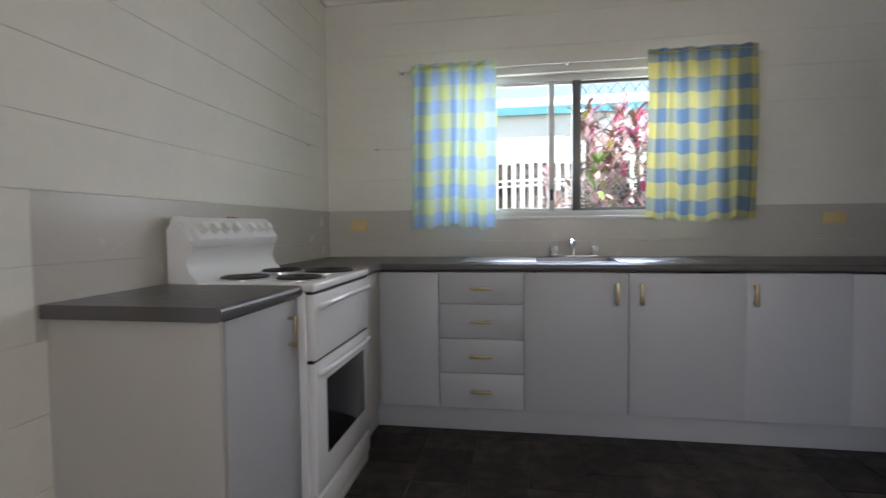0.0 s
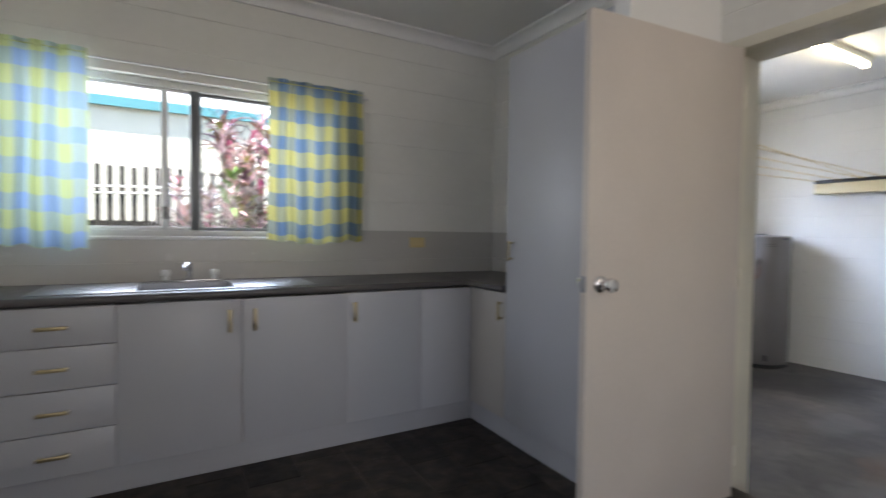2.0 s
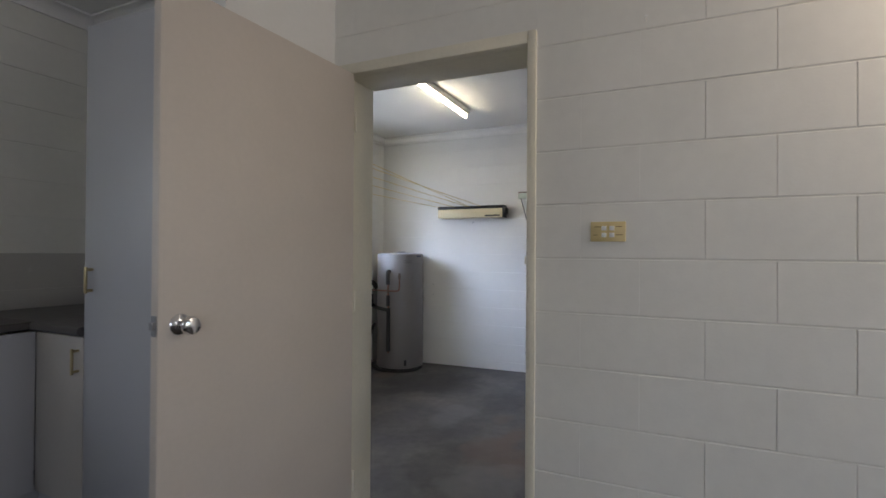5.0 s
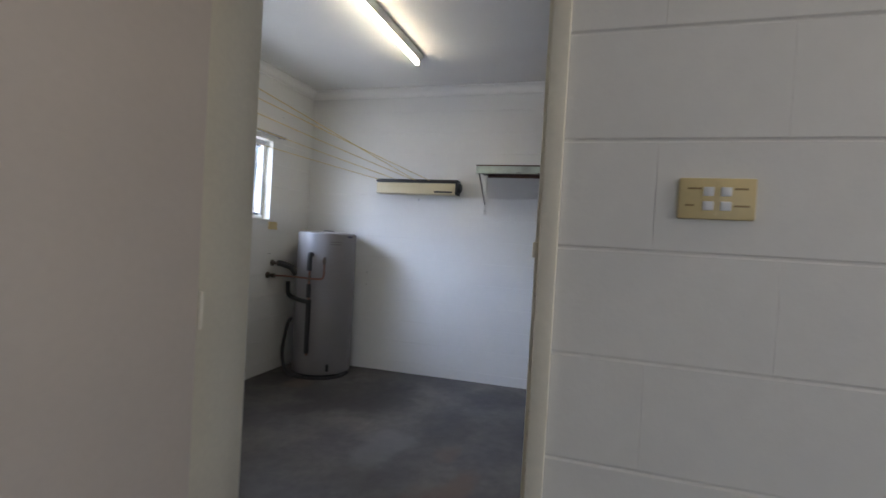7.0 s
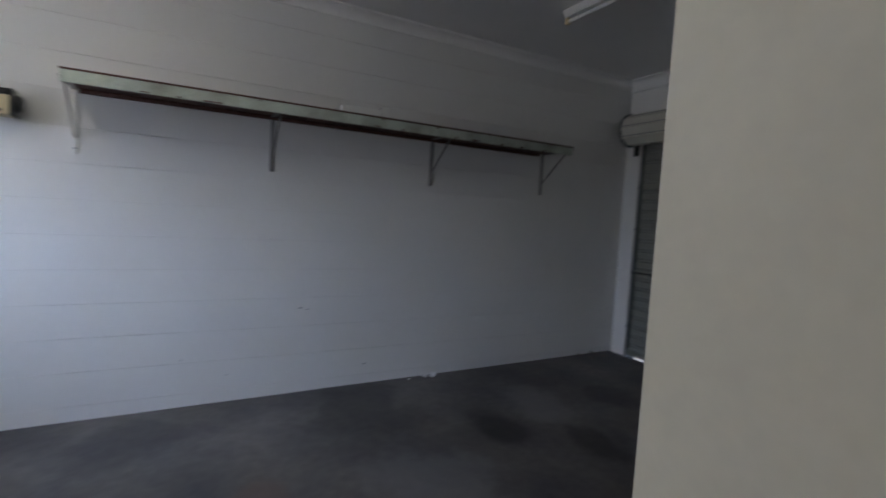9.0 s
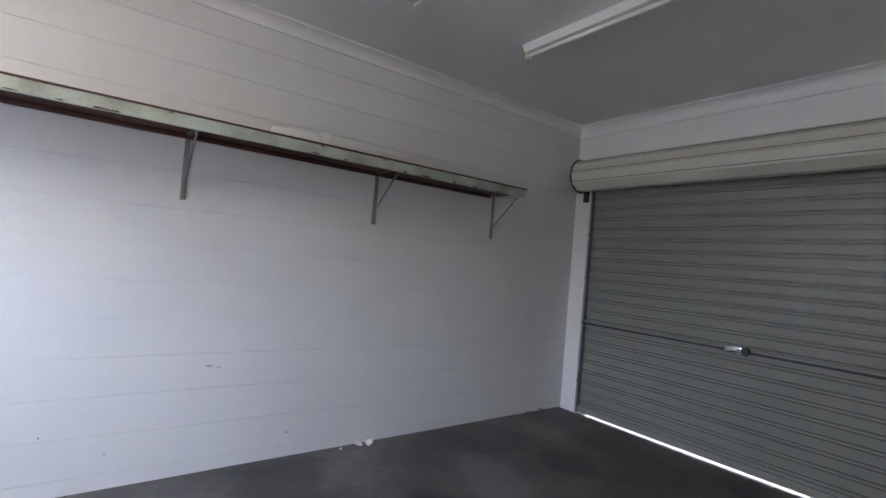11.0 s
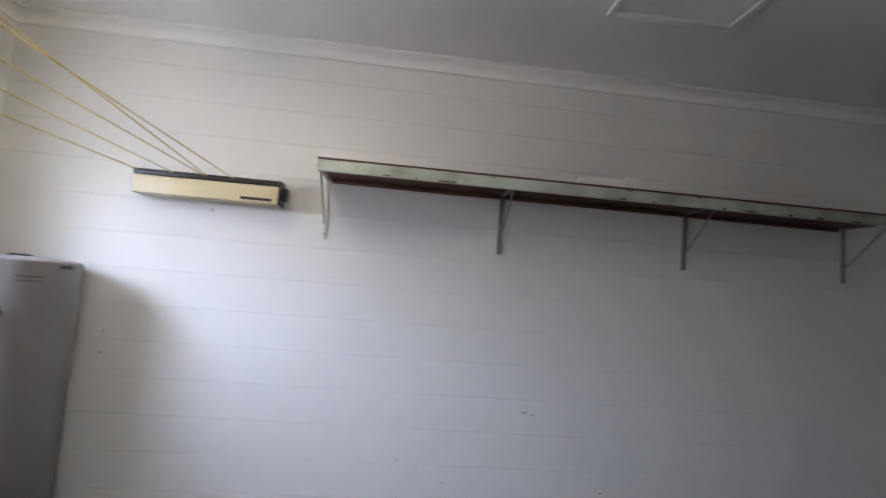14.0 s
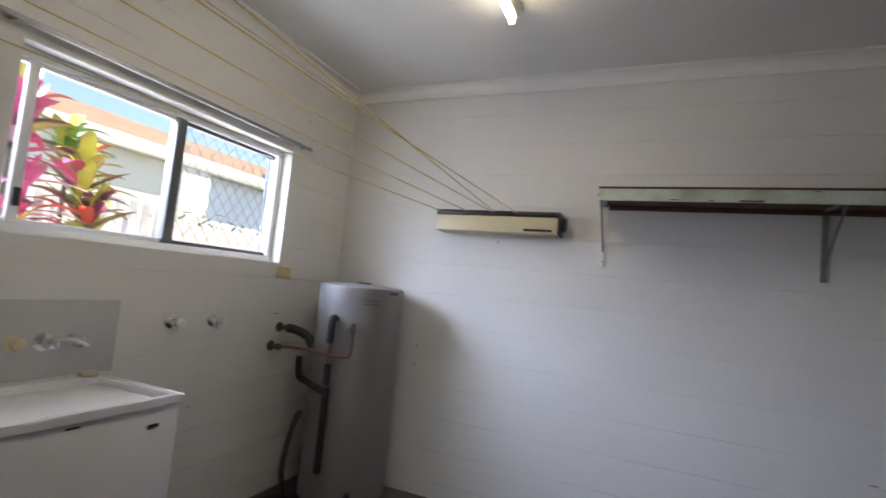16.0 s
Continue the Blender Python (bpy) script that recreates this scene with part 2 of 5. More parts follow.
def tube(points, r, seg=10):
    """A bent pipe through the points, smoothed."""
    pts = [Vector(p) for p in points]
    fine = []
    for i in range(len(pts) - 1):
        p0, p1, p2, p3 = pts[max(i - 1, 0)], pts[i], pts[i + 1], pts[min(i + 2, len(pts) - 1)]
        for k in range(6):
            t = k / 6
            fine.append(0.5 * (2 * p1 + (p2 - p0) * t + (2 * p0 - 5 * p1 + 4 * p2 - p3) * t * t + (3 * p1 - p0 - 3 * p2 + p3) * t ** 3))
    fine.append(pts[-1])
    bm, rings = bmesh.new(), []
    side = Vector((0.31, 0.22, 0.93))
    for i, p in enumerate(fine):
        d = (fine[min(i + 1, len(fine) - 1)] - fine[max(i - 1, 0)]).normalized()
        side = (side - d * side.dot(d)).normalized()
        up = d.cross(side)
        rings.append([bm.verts.new(p + r * (math.cos(2 * math.pi * j / seg) * side + math.sin(2 * math.pi * j / seg) * up)) for j in range(seg)])
    for a, b in zip(rings, rings[1:]):
        for j in range(seg):
            bm.faces.new((a[j], a[(j + 1) % seg], b[(j + 1) % seg], b[j]))
    bm.faces.new(rings[0][::-1])
    bm.faces.new(rings[-1])
    return bm


def extrude(profile, axis, a, b):
    """A closed outline swept straight: axis 'x' takes (y, z) rows, 'y' takes (x, z), 'z' takes (x, y)."""
    place = {"x": lambda s, p: (s, p[0], p[1]), "y": lambda s, p: (p[0], s, p[1]), "z": lambda s, p: (p[0], p[1], s)}[axis]
    bm = bmesh.new()
    ra, rb = [bm.verts.new(place(a, p)) for p in profile], [bm.verts.new(place(b, p)) for p in profile]
    k = len(profile)
    for i in range(k):
        bm.faces.new((ra[i], ra[(i + 1) % k], rb[(i + 1) % k], rb[i]))
    bm.faces.new(ra[::-1])
    bm.faces.new(rb)
    bmesh.ops.recalc_face_normals(bm, faces=bm.faces)
    return bm


def mesh_of(name, bm, mat, smooth=False):
    bmesh.ops.recalc_face_normals(bm, faces=bm.faces)
    me = bpy.data.meshes.new(name)
    bm.to_mesh(me)
    bm.free()
    me.materials.append(mat)
    if smooth:
        me.shade_smooth()
        me.set_sharp_from_angle(angle=radians(35))
    return me


SHIFT = Vector((0, 0, 0))


def thing(name, base, label, category, group="", kind=""):
    ob = tagged(new(name), label, category, group, kind)
    ob.empty_display_size = 0.05
    ob.location = Vector(base) + SHIFT
    BASE[ob.name] = Vector(base)
    return ob


def part(name, bm, mat, parent, label="", smooth=True):
    """One mesh under a thing or a part; the bmesh is in world metres."""
    base = BASE[parent.name]
    bmesh.ops.translate(bm, vec=-base, verts=bm.verts)
    ob = new(name, mesh_of(name, bm, mat, smooth))
    ob.parent = parent
    BASE[ob.name] = base
    return tagged(ob, label)


def solid(name, bm, mat, label, category, group="", kind="", smooth=True):
    """A thing of one mesh, in world metres."""
    ob = tagged(new(name, mesh_of(name, bm, mat, smooth)), label, category, group, kind)
    ob.location = SHIFT
    BASE[ob.name] = Vector((0, 0, 0))
    return ob


def cut(rect, holes):
    """Rectangles left of rect (u0, u1, z0, z1) when the holes are taken out."""
    left = [rect]
    for h in holes:
        rest = []
        for u0, u1, z0, z1 in left:
            a, b, c, d = max(u0, h[0]), min(u1, h[1]), max(z0, h[2]), min(z1, h[3])
            if a >= b or c >= d:
                rest.append((u0, u1, z0, z1))
                continue
            rest += [r for r in ((u0, a, z0, z1), (b, u1, z0, z1), (a, b, z0, c), (a, b, d, z1)) if r[1] - r[0] > 0.004 and r[3] - r[2] > 0.004]
        left = rest
    return left


def wall(name, rows, mat, label="painted concrete block wall", category="wall"):
    bm = bmesh.new()
    for r in rows:
        box(bm, *r)
    return solid(name, bm, mat, label, category, kind="structure", smooth=False)


REC = 0.004   # how far the joints lie behind the blocks' faces
# window wall, one outer wall of both rooms
wall("wall_north", [(a, b, YW + REC, YW + 0.16, c, d) for a, b, c, d in cut((XB - 0.15, XF + 0.15, GF - 0.1, CZ), [KW, GW])], CREAM)
# wall with the doorway
wall("wall_door", [(XD + REC, XG, a, b, c, d) for a, b, c, d in cut((YS, YW + REC, GF - 0.1, CZ), [(DY0 - 0.04, DY1 + 0.04, GF - 0.2, DZ + 0.04)])], CREAM)
wall("wall_west", [(XL - 0.15, XL - REC, WE, YW + REC, -0.1, CZ)], CREAM)
wall("wall_east", [(XF + REC, XF + 0.15, YR - 0.2, YW + REC, GF - 0.1, CZ)], WHITE_WALL)
RF = GF + 0.011 * (YW - YR)                   # garage floor at the roller door
RD = (3.1, 5.835, GF - 0.2, 2.14)                    # roller door's opening
wall("wall_garage_south", [(a, b, YR - 0.15, YR, c, d) for a, b, c, d in cut((XG, XF + 0.15, GF - 0.1, CZ), [(RD[0] + EAST, RD[1] + EAST, RD[2], RD[3])])], WHITE_WALL)
wall("wall_living_south", [(a, b, YS - 0.15, YS, c, d) for a, b, c, d in cut((XB, XD + 0.15, -0.1, CZ), [(0.8, 2.4, 0.85, 2.15)])], CREAM, "plain painted wall with an assumed, unseen window opening")
wall("wall_living_west", [(XB - 0.15, XB, a, b, c, d) for a, b, c, d in cut((YS - 0.15, YW, -0.1, CZ), [(-3.4, -1.4, 0.0, 2.1)])], CREAM, "plain painted wall with a glass door opening")
wall("wall_nib", [(2.10, XD + REC, 1.206, 1.29, 0, CZ)], TRIM, "smooth white painted nib wall beside the door")

bm = boxes((XB - 0.2, XG - 0.075, YS - 0.2, YW + 0.16, CZ, CZ + 0.12))
solid("ceiling", bm, CEILING, "flat white painted plasterboard ceiling", "ceiling", kind="structure", smooth=False)
bm = boxes((XG - 0.07, XF + 0.2, YR - 0.2, YW + 0.16, CZ, CZ + 0.12))
solid("ceiling_garage", bm, CEILING, "flat off-white plasterboard garage ceiling", "ceiling", kind="structure", smooth=False)
floor_kitchen = solid("floor", boxes((XB - 0.2, XD + 0.098, YS - 0.2, YW + 0.05, -0.2, -0.004)), GROUT, "dark slate-look vinyl tile floor", "floor", kind="structure", smooth=False)
bm = bmesh.new()
bmesh.ops.create_grid(bm, x_segments=60, y_segments=120, size=0.5)
for v in bm.verts:
    x, y = XD + 0.09 + (v.co.x + 0.5) * (XF + 0.05 - XD - 0.09), YR - 0.3 + (v.co.y + 0.5) * (YW + 0.05 - YR + 0.3)
    v.co = (x, y, GF + 0.011 * (YW - y) + 0.003 * noise.noise((x * 1.7, y * 1.7, 0)) - (0.02 if y < YR else 0))
solid("floor_garage", bm, CONCRETE, "stained worn grey concrete garage floor", "floor", kind="structure")


def cornice(name, a, b, axis, at, sign, s=0.078):
    """A coved plaster cornice with a square lip top and bottom; sign: the way into the room."""
    c = s - 0.030
    prof = [(0, CZ), (0, CZ - s), (0.016, CZ - s), (0.016, CZ - s + 0.014)] + [(0.016 + c * (1 - math.cos(t)), CZ - s + 0.016 + c * math.sin(t)) for t in [radians(15 * i) for i in range(0, 7)]] + [(s, CZ - 0.012), (s, CZ)]
    bm = extrude([(at + sign * p, z) for p, z in prof], axis, a, b)
    return solid(name, bm, CORNICE, "white coved plaster cornice", "cornice", kind="structure", smooth=False)


cornice("cornice_1", XL, XD, "x", YW, -1)
cornice("cornice_2", 1.29, YW, "y", XD, -1)
cornice("cornice_3", WE, YW, "y", XL, 1)
cornice("cornice_4", YR, YW, "y", XF, -1)
cornice("cornice_5", XG, XF, "x", YW, -1)
cornice("cornice_6", XG, XF, "x", YR, 1, 0.10)

# ---- doorway ----
door_frame = thing("door_frame", (XD, DY0, 0), "yellowed cream steel door frame with chipped paint", "door frame", kind="structure")
for face, back in ((DY0, -1), (DY1, 1)):
    outer, rebate = face + back * 0.046, face + back * 0.012
    part("jamb", boxes((XD - 0.014, XD + 0.036, min(outer, rebate), max(outer, rebate), GF, DZ + 0.052), (XD + 0.036, XG + 0.014, min(outer, face), max(outer, face), GF, DZ + 0.052), bevel=0.004), FRAME, door_frame)
part("head", boxes((XD - 0.013, XD + 0.036, DY0 - 0.012, DY1 + 0.012, DZ + 0.004, DZ + 0.052), (XD + 0.036, XG + 0.013, DY0, DY1, DZ + 0.006, DZ + 0.052), bevel=0.004), FRAME, door_frame)
part("strike_plate", boxes((XD + 0.008, XD + 0.032, DY0 - 0.013, DY0 - 0.010, 0.96, 1.05)), STEEL, door_frame, "worn steel strike plate")
part("catch", boxes((XD + 0.016, XD + 0.044, DY0 - 0.012, DY0 + 0.003, 1.176, 1.206), bevel=0.003), FRAME, door_frame)
CHIP = material("bare_rusty_steel", (0.16, 0.13, 0.105), 0.7, vary=0.3)
rng = random.Random(3)
for k in range(17):
    z = (0.55, 0.62, 0.70, 0.74, 0.78, 0.83, 0.88, 0.93, 0.97, 1.02, 1.06, 1.10, 1.17, 1.21, 1.31, 1.38, 0.45)[k] + rng.uniform(-0.01, 0.01)
    bm = bmesh.new()
    n_, w_, h_ = 9, rng.uniform(0.0015, 0.004), rng.uniform(0.004, 0.015)
    x_ = XD - 0.006 + rng.uniform(-0.002, 0.006)
    ring = [bm.verts.new((x_ + w_ * rng.uniform(0.6, 1.2) * math.cos(6.283 * i / n_), DY0 - 0.0114, z + h_ * rng.uniform(0.6, 1.2) * math.sin(6.283 * i / n_))) for i in range(n_)]
    back = [bm.verts.new((v.co.x, DY0 - 0.013, v.co.z)) for v in ring]
    bm.faces.new(ring)
    for i in range(n_):
        bm.faces.new((ring[i], back[i], back[(i + 1) % n_], ring[(i + 1) % n_]))
    part("paint_chip", bm, CHIP, door_frame, "patch of chipped paint")

# the open door leaf, hinged at the jamb
HINGE = (2.692, 1.098)
LEN = 0.872
turn = math.atan2(1.160 - HINGE[1], 1.822 - HINGE[0])
leaf_m = Matrix.Translation((*HINGE, 0)) @ Matrix.Rotation(turn, 4, "Z")


def leaf_part(name, bm, mat, parent, label=""):
    bmesh.ops.transform(bm, matrix=leaf_m, verts=bm.verts)
    return part(name, bm, mat, parent, label)


# in the leaf's own frame x runs from the hinge to the free edge and +y is the side seen
door = thing("door_1", (*HINGE, 0), "open flush beige painted door with a chrome knob", "door", kind="structure")
leaf = leaf_part("leaf", boxes((0, LEN, -0.0175, 0.0175, 0.012, DZ - 0.004), bevel=0.003), DOOR, door)
bm = bmesh.new()
lathe(bm, (LEN - 0.065, 0.0175, 1.0), [(0.032, 0), (0.032, 0.004), (0.026, 0.01), (0.012, 0.014), (0.011, 0.03), (0.02, 0.036), (0.027, 0.046), (0.028, 0.056), (0.024, 0.066), (0.012, 0.07), (0.0, 0.071)], axis=(0, 1, 0))
leaf_part("door_knob", bm, CHROME, leaf, "round chrome knob")
bm = bmesh.new()
lathe(bm, (LEN - 0.065, -0.0175, 1.0), [(0.032, 0), (0.032, 0.004), (0.012, 0.014), (0.011, 0.03), (0.027, 0.046), (0.024, 0.066), (0.0, 0.071)], axis=(0, -1, 0))
leaf_part("door_knob", bm, CHROME, leaf, "round chrome knob")
leaf_part("latch_plate", boxes((LEN - 0.001, LEN + 0.002, -0.012, 0.012, 0.97, 1.03), (LEN, LEN + 0.011, -0.007, 0.007, 0.99, 1.012)), STEEL, leaf, "steel latch plate and bolt")
for z in (0.2, 1.0, 1.8):
    leaf_part("hinge", rods(((-0.008, 0.02, z - 0.045), (-0.008, 0.02, z + 0.045), 0.006)), FRAME, door)


# ---- windows ----
def window(name, opening, y, mull, label, screen, sash_stile):
    x0, x1, z0, z1 = opening
    w = thing(name, (x0, y, z0), label, "window", kind="structure")
    fr = part("window_frame", boxes((x0, x1, y, y + 0.06, z0, z0 + 0.035), (x0, x1, y, y + 0.06, z1 - 0.04, z1), (x0, x0 + 0.035, y, y + 0.06, z0 + 0.035, z1 - 0.04), (x1 - 0.035, x1, y, y + 0.06, z0 + 0.035, z1 - 0.04), bevel=0.003), WHITE_ALU, w)
    part("meeting_stile", boxes((mull - 0.027, mull + 0.027, y - 0.004, y + 0.05, z0 + 0.035, z1 - 0.04), bevel=0.003), ALU, w, "dark grey aluminium meeting stile")
    for a, b, yy in ((x0 + 0.035, mull - 0.027, y + 0.022), (mull + 0.027, x1 - 0.035, y + 0.036)):
        sash = part("sash", boxes((a, b, yy - 0.01, yy + 0.012, z0 + 0.035, z0 + 0.055), (a, b, yy - 0.01, yy + 0.012, z1 - 0.058, z1 - 0.04), bevel=0.002), WHITE_ALU if a < mull - 0.1 else ALU, w)
        pane = part("pane", boxes((a, b, yy, yy + 0.004, z0 + 0.055, z1 - 0.058)), GLASS, sash)
        pane.visible_shadow = False
    if sash_stile:
        s = part("sash_stile", boxes((sash_stile - 0.018, sash_stile + 0.018, y - 0.002, y + 0.02, z0 + 0.04, z1 - 0.045), bevel=0.002), WHITE_ALU, w)
        part("latch", boxes((sash_stile - 0.01, sash_stile + 0.012, y - 0.016, y - 0.002, z0 + 0.1, z0 + 0.17), bevel=0.003), BLACK, s, "black sash latch")
    # diamond security grille behind the fixed pane
    g, a, b, c, d = bmesh.new(), mull + 0.03, x1 - 0.035, z0 + 0.04, z1 - 0.045
    pitch = 0.075
    yy = y + 0.075
    for sgn in (1, -1):
        k = -20
        while k < 60:
            # line x = a + k * pitch + sgn * t, clipped to the pane
            xs = a + k * pitch
            t0, t1 = 0.0, (d - c) * 0.75
            lo, hi = (a - xs, b - xs) if sgn > 0 else (xs - b, xs - a)
            t0, t1 = max(t0, lo), min(t1, hi)
            if t1 - t0 > 0.01:
                rod(g, (xs + sgn * t0, yy, c + t0 / 0.75), (xs + sgn * t1, yy, c + t1 / 0.75), 0.0022, seg=4, caps=False)
            k += 1
    for r in ((a, b, yy - 0.006, yy + 0.006, c - 0.01, c + 0.004), (a, b, yy - 0.006, yy + 0.006, d - 0.004, d + 0.01), (a - 0.006, a + 0.006, yy - 0.006, yy + 0.006, c, d), (b - 0.006, b + 0.006, yy - 0.006, yy + 0.006, c, d)):
        box(g, *r)
    part("security_grille", g, screen, w, "diamond mesh security grille")
    return w


window("window_1", KW, YW + 0.05, 0.616, "white aluminium sliding kitchen window with a grille", BLACK, 0.462)
window("window_2", GW, YW + 0.075, 4.675 + EAST, "white aluminium sliding laundry window with a grille", BRACKET, 4.045 + EAST)
sill = solid("window_sill", boxes((KW[0], KW[1], YW - 0.008, YW + 0.05, KW[2] - 0.02, KW[2]), bevel=0.004), WHITE_ALU, "white painted window sill", "sill", kind="structure")


# ---- kitchen joinery ----
def handle(parent, a, b, out, mat=BRASS):
    """A flat bar handle between two points, standing off along out on two posts."""
    a, b, out = Vector(a), Vector(b), Vector(out)
    d = (b - a).normalized()
    bm = rods((a + d * 0.012, a + d * 0.012 + out, 0.006), (b - d * 0.012, b - d * 0.012 + out, 0.006), seg=10)
    lo, hi = a + out, b + out
    w = d.cross(out.normalized())
    pad = Vector([0.008 * abs(w[k]) + 0.004 * abs(out.normalized()[k]) for k in range(3)])
    mn, mx = [min(lo[k], hi[k]) - pad[k] for k in range(3)], [max(lo[k], hi[k]) + pad[k] for k in range(3)]
    box(bm, mn[0], mx[0], mn[1], mx[1], mn[2], mx[2], bevel=0.003)
    return part("handle", bm, mat, parent, "brushed brass-toned bar handle")


BT = 0.897     # worktop height
FY = 2.40      # fronts along the window wall
GAP = 0.002
TIGHT = (1.325, 1.78)     # joints pressed almost shut


def front(parent, name, x0, x1, z0, z1, mat=CABINET):
    return part(name, boxes((x0 + (0.0004 if x0 in TIGHT else GAP), x1 - (0.0004 if x1 in TIGHT else GAP), FY - 0.018, FY, z0 + GAP, z1 - GAP), bevel=0.0008), mat, parent)


corner = thing("corner_panel", (-0.32, FY, 0.14), "grey-white laminate blank corner panel", "cabinet panel")
front(corner, "panel", -0.482, -0.16, 0.14, 0.855)

drawers = thing("drawer_unit", (0.05, 2.7, 0.14), "grey-white laminate kitchen unit with four drawers", "drawer unit")
part("body", boxes((-0.16, 0.28, FY, YW - 0.02, 0.14, 0.855)), CABINET, drawers)
for z0, z1 in ((0.14, 0.328), (0.328, 0.508), (0.508, 0.69), (0.69, 0.855)):
    d = front(drawers, "drawer", -0.16, 0.28, z0, z1)
    handle(d, (0.005, FY - 0.018, (z0 + z1) / 2), (0.115, FY - 0.018, (z0 + z1) / 2), (0, -0.026, 0))

for x0, x1, hx in ((0.28, 0.79, 0.735), (0.79, 1.325, 0.848), (1.325, 1.78, 1.36)):
    cab = thing("base_cabinet", ((x0 + x1) / 2, 2.7, 0.14), "grey-white laminate base cabinet with a closed door", "cabinet", "base cabinets under the sink bench")
    part("body", boxes((x0, x1, FY, YW - 0.02, 0.14, 0.78 if x0 < 1.2 else 0.855)), CABINET, cab)
    d = front(cab, "door", x0, x1, 0.14, 0.855)
    handle(d, (hx, FY - 0.018, 0.697), (hx, FY - 0.018, 0.807), (0, -0.026, 0))
filler = thing("filler_panel", (1.92, FY, 0.14), "grey-white laminate blank filler panel", "cabinet panel")
front(filler, "panel", 1.78, 2.12, 0.14, 0.855)
PX = 2.12     # fronts of the return and the pantry
ret = thing("base_cabinet", (2.4, 2.2, 0.14), "cream laminate base cabinet beside the tall pantry", "cabinet")
part("body", boxes((PX + 0.018, XD - 0.01, 2.03, FY + 0.02, 0.14, 0.855)), CABINET, ret)
d = part("door", boxes((PX, PX + 0.018, 2.03 + GAP, FY - 0.02, 0.1425, 0.8525), bevel=0.0015), PANEL, ret)
handle(d, (PX, 2.065, 0.697), (PX, 2.065, 0.807), (-0.026, 0, 0))
pantry = thing("pantry_cupboard", (2.4, 1.66, 0), "tall pale grey laminate pantry cupboard with a closed door", "pantry")
part("body", boxes((PX + 0.018, XD - 0.012, 1.294, 2.025, 0.14, 2.15), bevel=0.001), CABINET, pantry)
d = part("door", boxes((PX, PX + 0.018, 1.296, 2.028, 0.142, 2.155), bevel=0.0015), CABINET, pantry)
handle(d, (PX, 1.976, 1.04), (PX, 1.976, 1.15), (-0.026, 0, 0))
part("plinth", boxes((PX + 0.045, XD - 0.05, 1.296, 2.025, 0, 0.14)), CABINET, pantry)

kick = thing("kickboard", (0.8, 2.44, 0), "grey-white laminate kickboard under the base cabinets", "kickboard")
part("board", boxes((-0.514, PX + 0.045, 2.44, 2.456, 0.002, 0.139), bevel=0.001), CABINET, kick)
part("board", boxes((PX + 0.045, PX + 0.061, 2.03, 2.44, 0.002, 0.139), bevel=0.001), CABINET, kick)
part("board", boxes((-0.53, -0.514, 2.068, 2.44, 0.002, 0.139), bevel=0.001), CABINET, kick)


# one continuous worktop with a rolled front edge, in an L, and a loose end piece before the stove
def rolled(a, b, axis, back, front_at):
    s = 1 if front_at > back else -1
    r = 0.014
    prof = [(back, BT - 0.038), (front_at - s * r, BT - 0.038)] + [(front_at - s * r + s * r * math.sin(radians(t)), BT - 0.038 + r - r * math.cos(radians(t))) for t in (30, 60, 90)] + [(front_at - s * r + s * r * math.cos(radians(t)), BT - r + r * math.sin(radians(t))) for t in (0, 30, 60)] + [(front_at - s * r, BT), (back, BT)]
    return extrude(prof, axis, a, b)


def merged(*bms):
    out = bmesh.new()
    for b in bms:
        me = bpy.data.meshes.new("tmp")
        b.to_mesh(me)
        b.free()
        out.from_mesh(me)
        bpy.data.meshes.remove(me)
    return out


BX, BY = -0.465, 2.385   # front edges of the worktop
worktop = thing("worktop", (0.8, 2.7, 0.86), "dark charcoal laminate L-shaped kitchen worktop", "worktop")
SX0, SX1, SY0, SY1 = 0.12, 1.0, 2.47, 2.88     # hole for the sink
part("slab", rolled(BX - 0.02, SX0, "x", YW - 0.001, BY), BENCH, worktop)
part("slab", merged(rolled(SX0, SX1, "x", SY0, BY), boxes((SX0, SX1, SY1, YW - 0.001, 0.859, BT))), BENCH, worktop)
part("slab", rolled(SX1, PX - 0.0, "x", YW - 0.001, BY), BENCH, worktop)
part("slab", merged(boxes((PX, XD - 0.001, BY, YW - 0.001, 0.859, BT)), rolled(2.03, BY, "y", XD - 0.001, PX - 0.025)), BENCH, worktop)
part("slab", merged(boxes((XL + 0.001, BX - 0.02, BY, YW - 0.001, 0.859, BT)), rolled(2.066, BY, "y", XL + 0.001, BX)), BENCH, worktop)

end_top = solid("worktop_end", merged(rolled(0.995, 1.448, "y", XL + 0.001, -0.474)), BENCH, "dark charcoal laminate bench end beside the stove", "worktop")
end_top.location.z = 0.0
end_cab = thing("base_cabinet", (-0.7, 1.17, 0), "base cabinet with a cream end panel beside the stove", "cabinet")
part("body", boxes((XL + 0.002, -0.508, 1.032, 1.445, 0.0, 0.857)), CABINET, end_cab)
part("end_panel", boxes((XL + 0.002, -0.494, 1.014, 1.030, 0.0, 0.858), bevel=0.001), PANEL, end_cab, "cream laminate end panel")
d = part("door", boxes((-0.508, -0.490, 1.034, 1.443, 0.14, 0.855), bevel=0.0015), CABINET, end_cab)
handle(d, (-0.490, 1.375, 0.70), (-0.490, 1.375, 0.81), (0.026, 0, 0))
side = thing("filler_panel", (-0.45, 2.22, 0.14), "cream laminate filler panel beside the stove", "cabinet panel")
part("panel", boxes((-0.498, -0.48, 2.068, 2.378, 0.14, 0.855), bevel=0.001), PANEL, side)

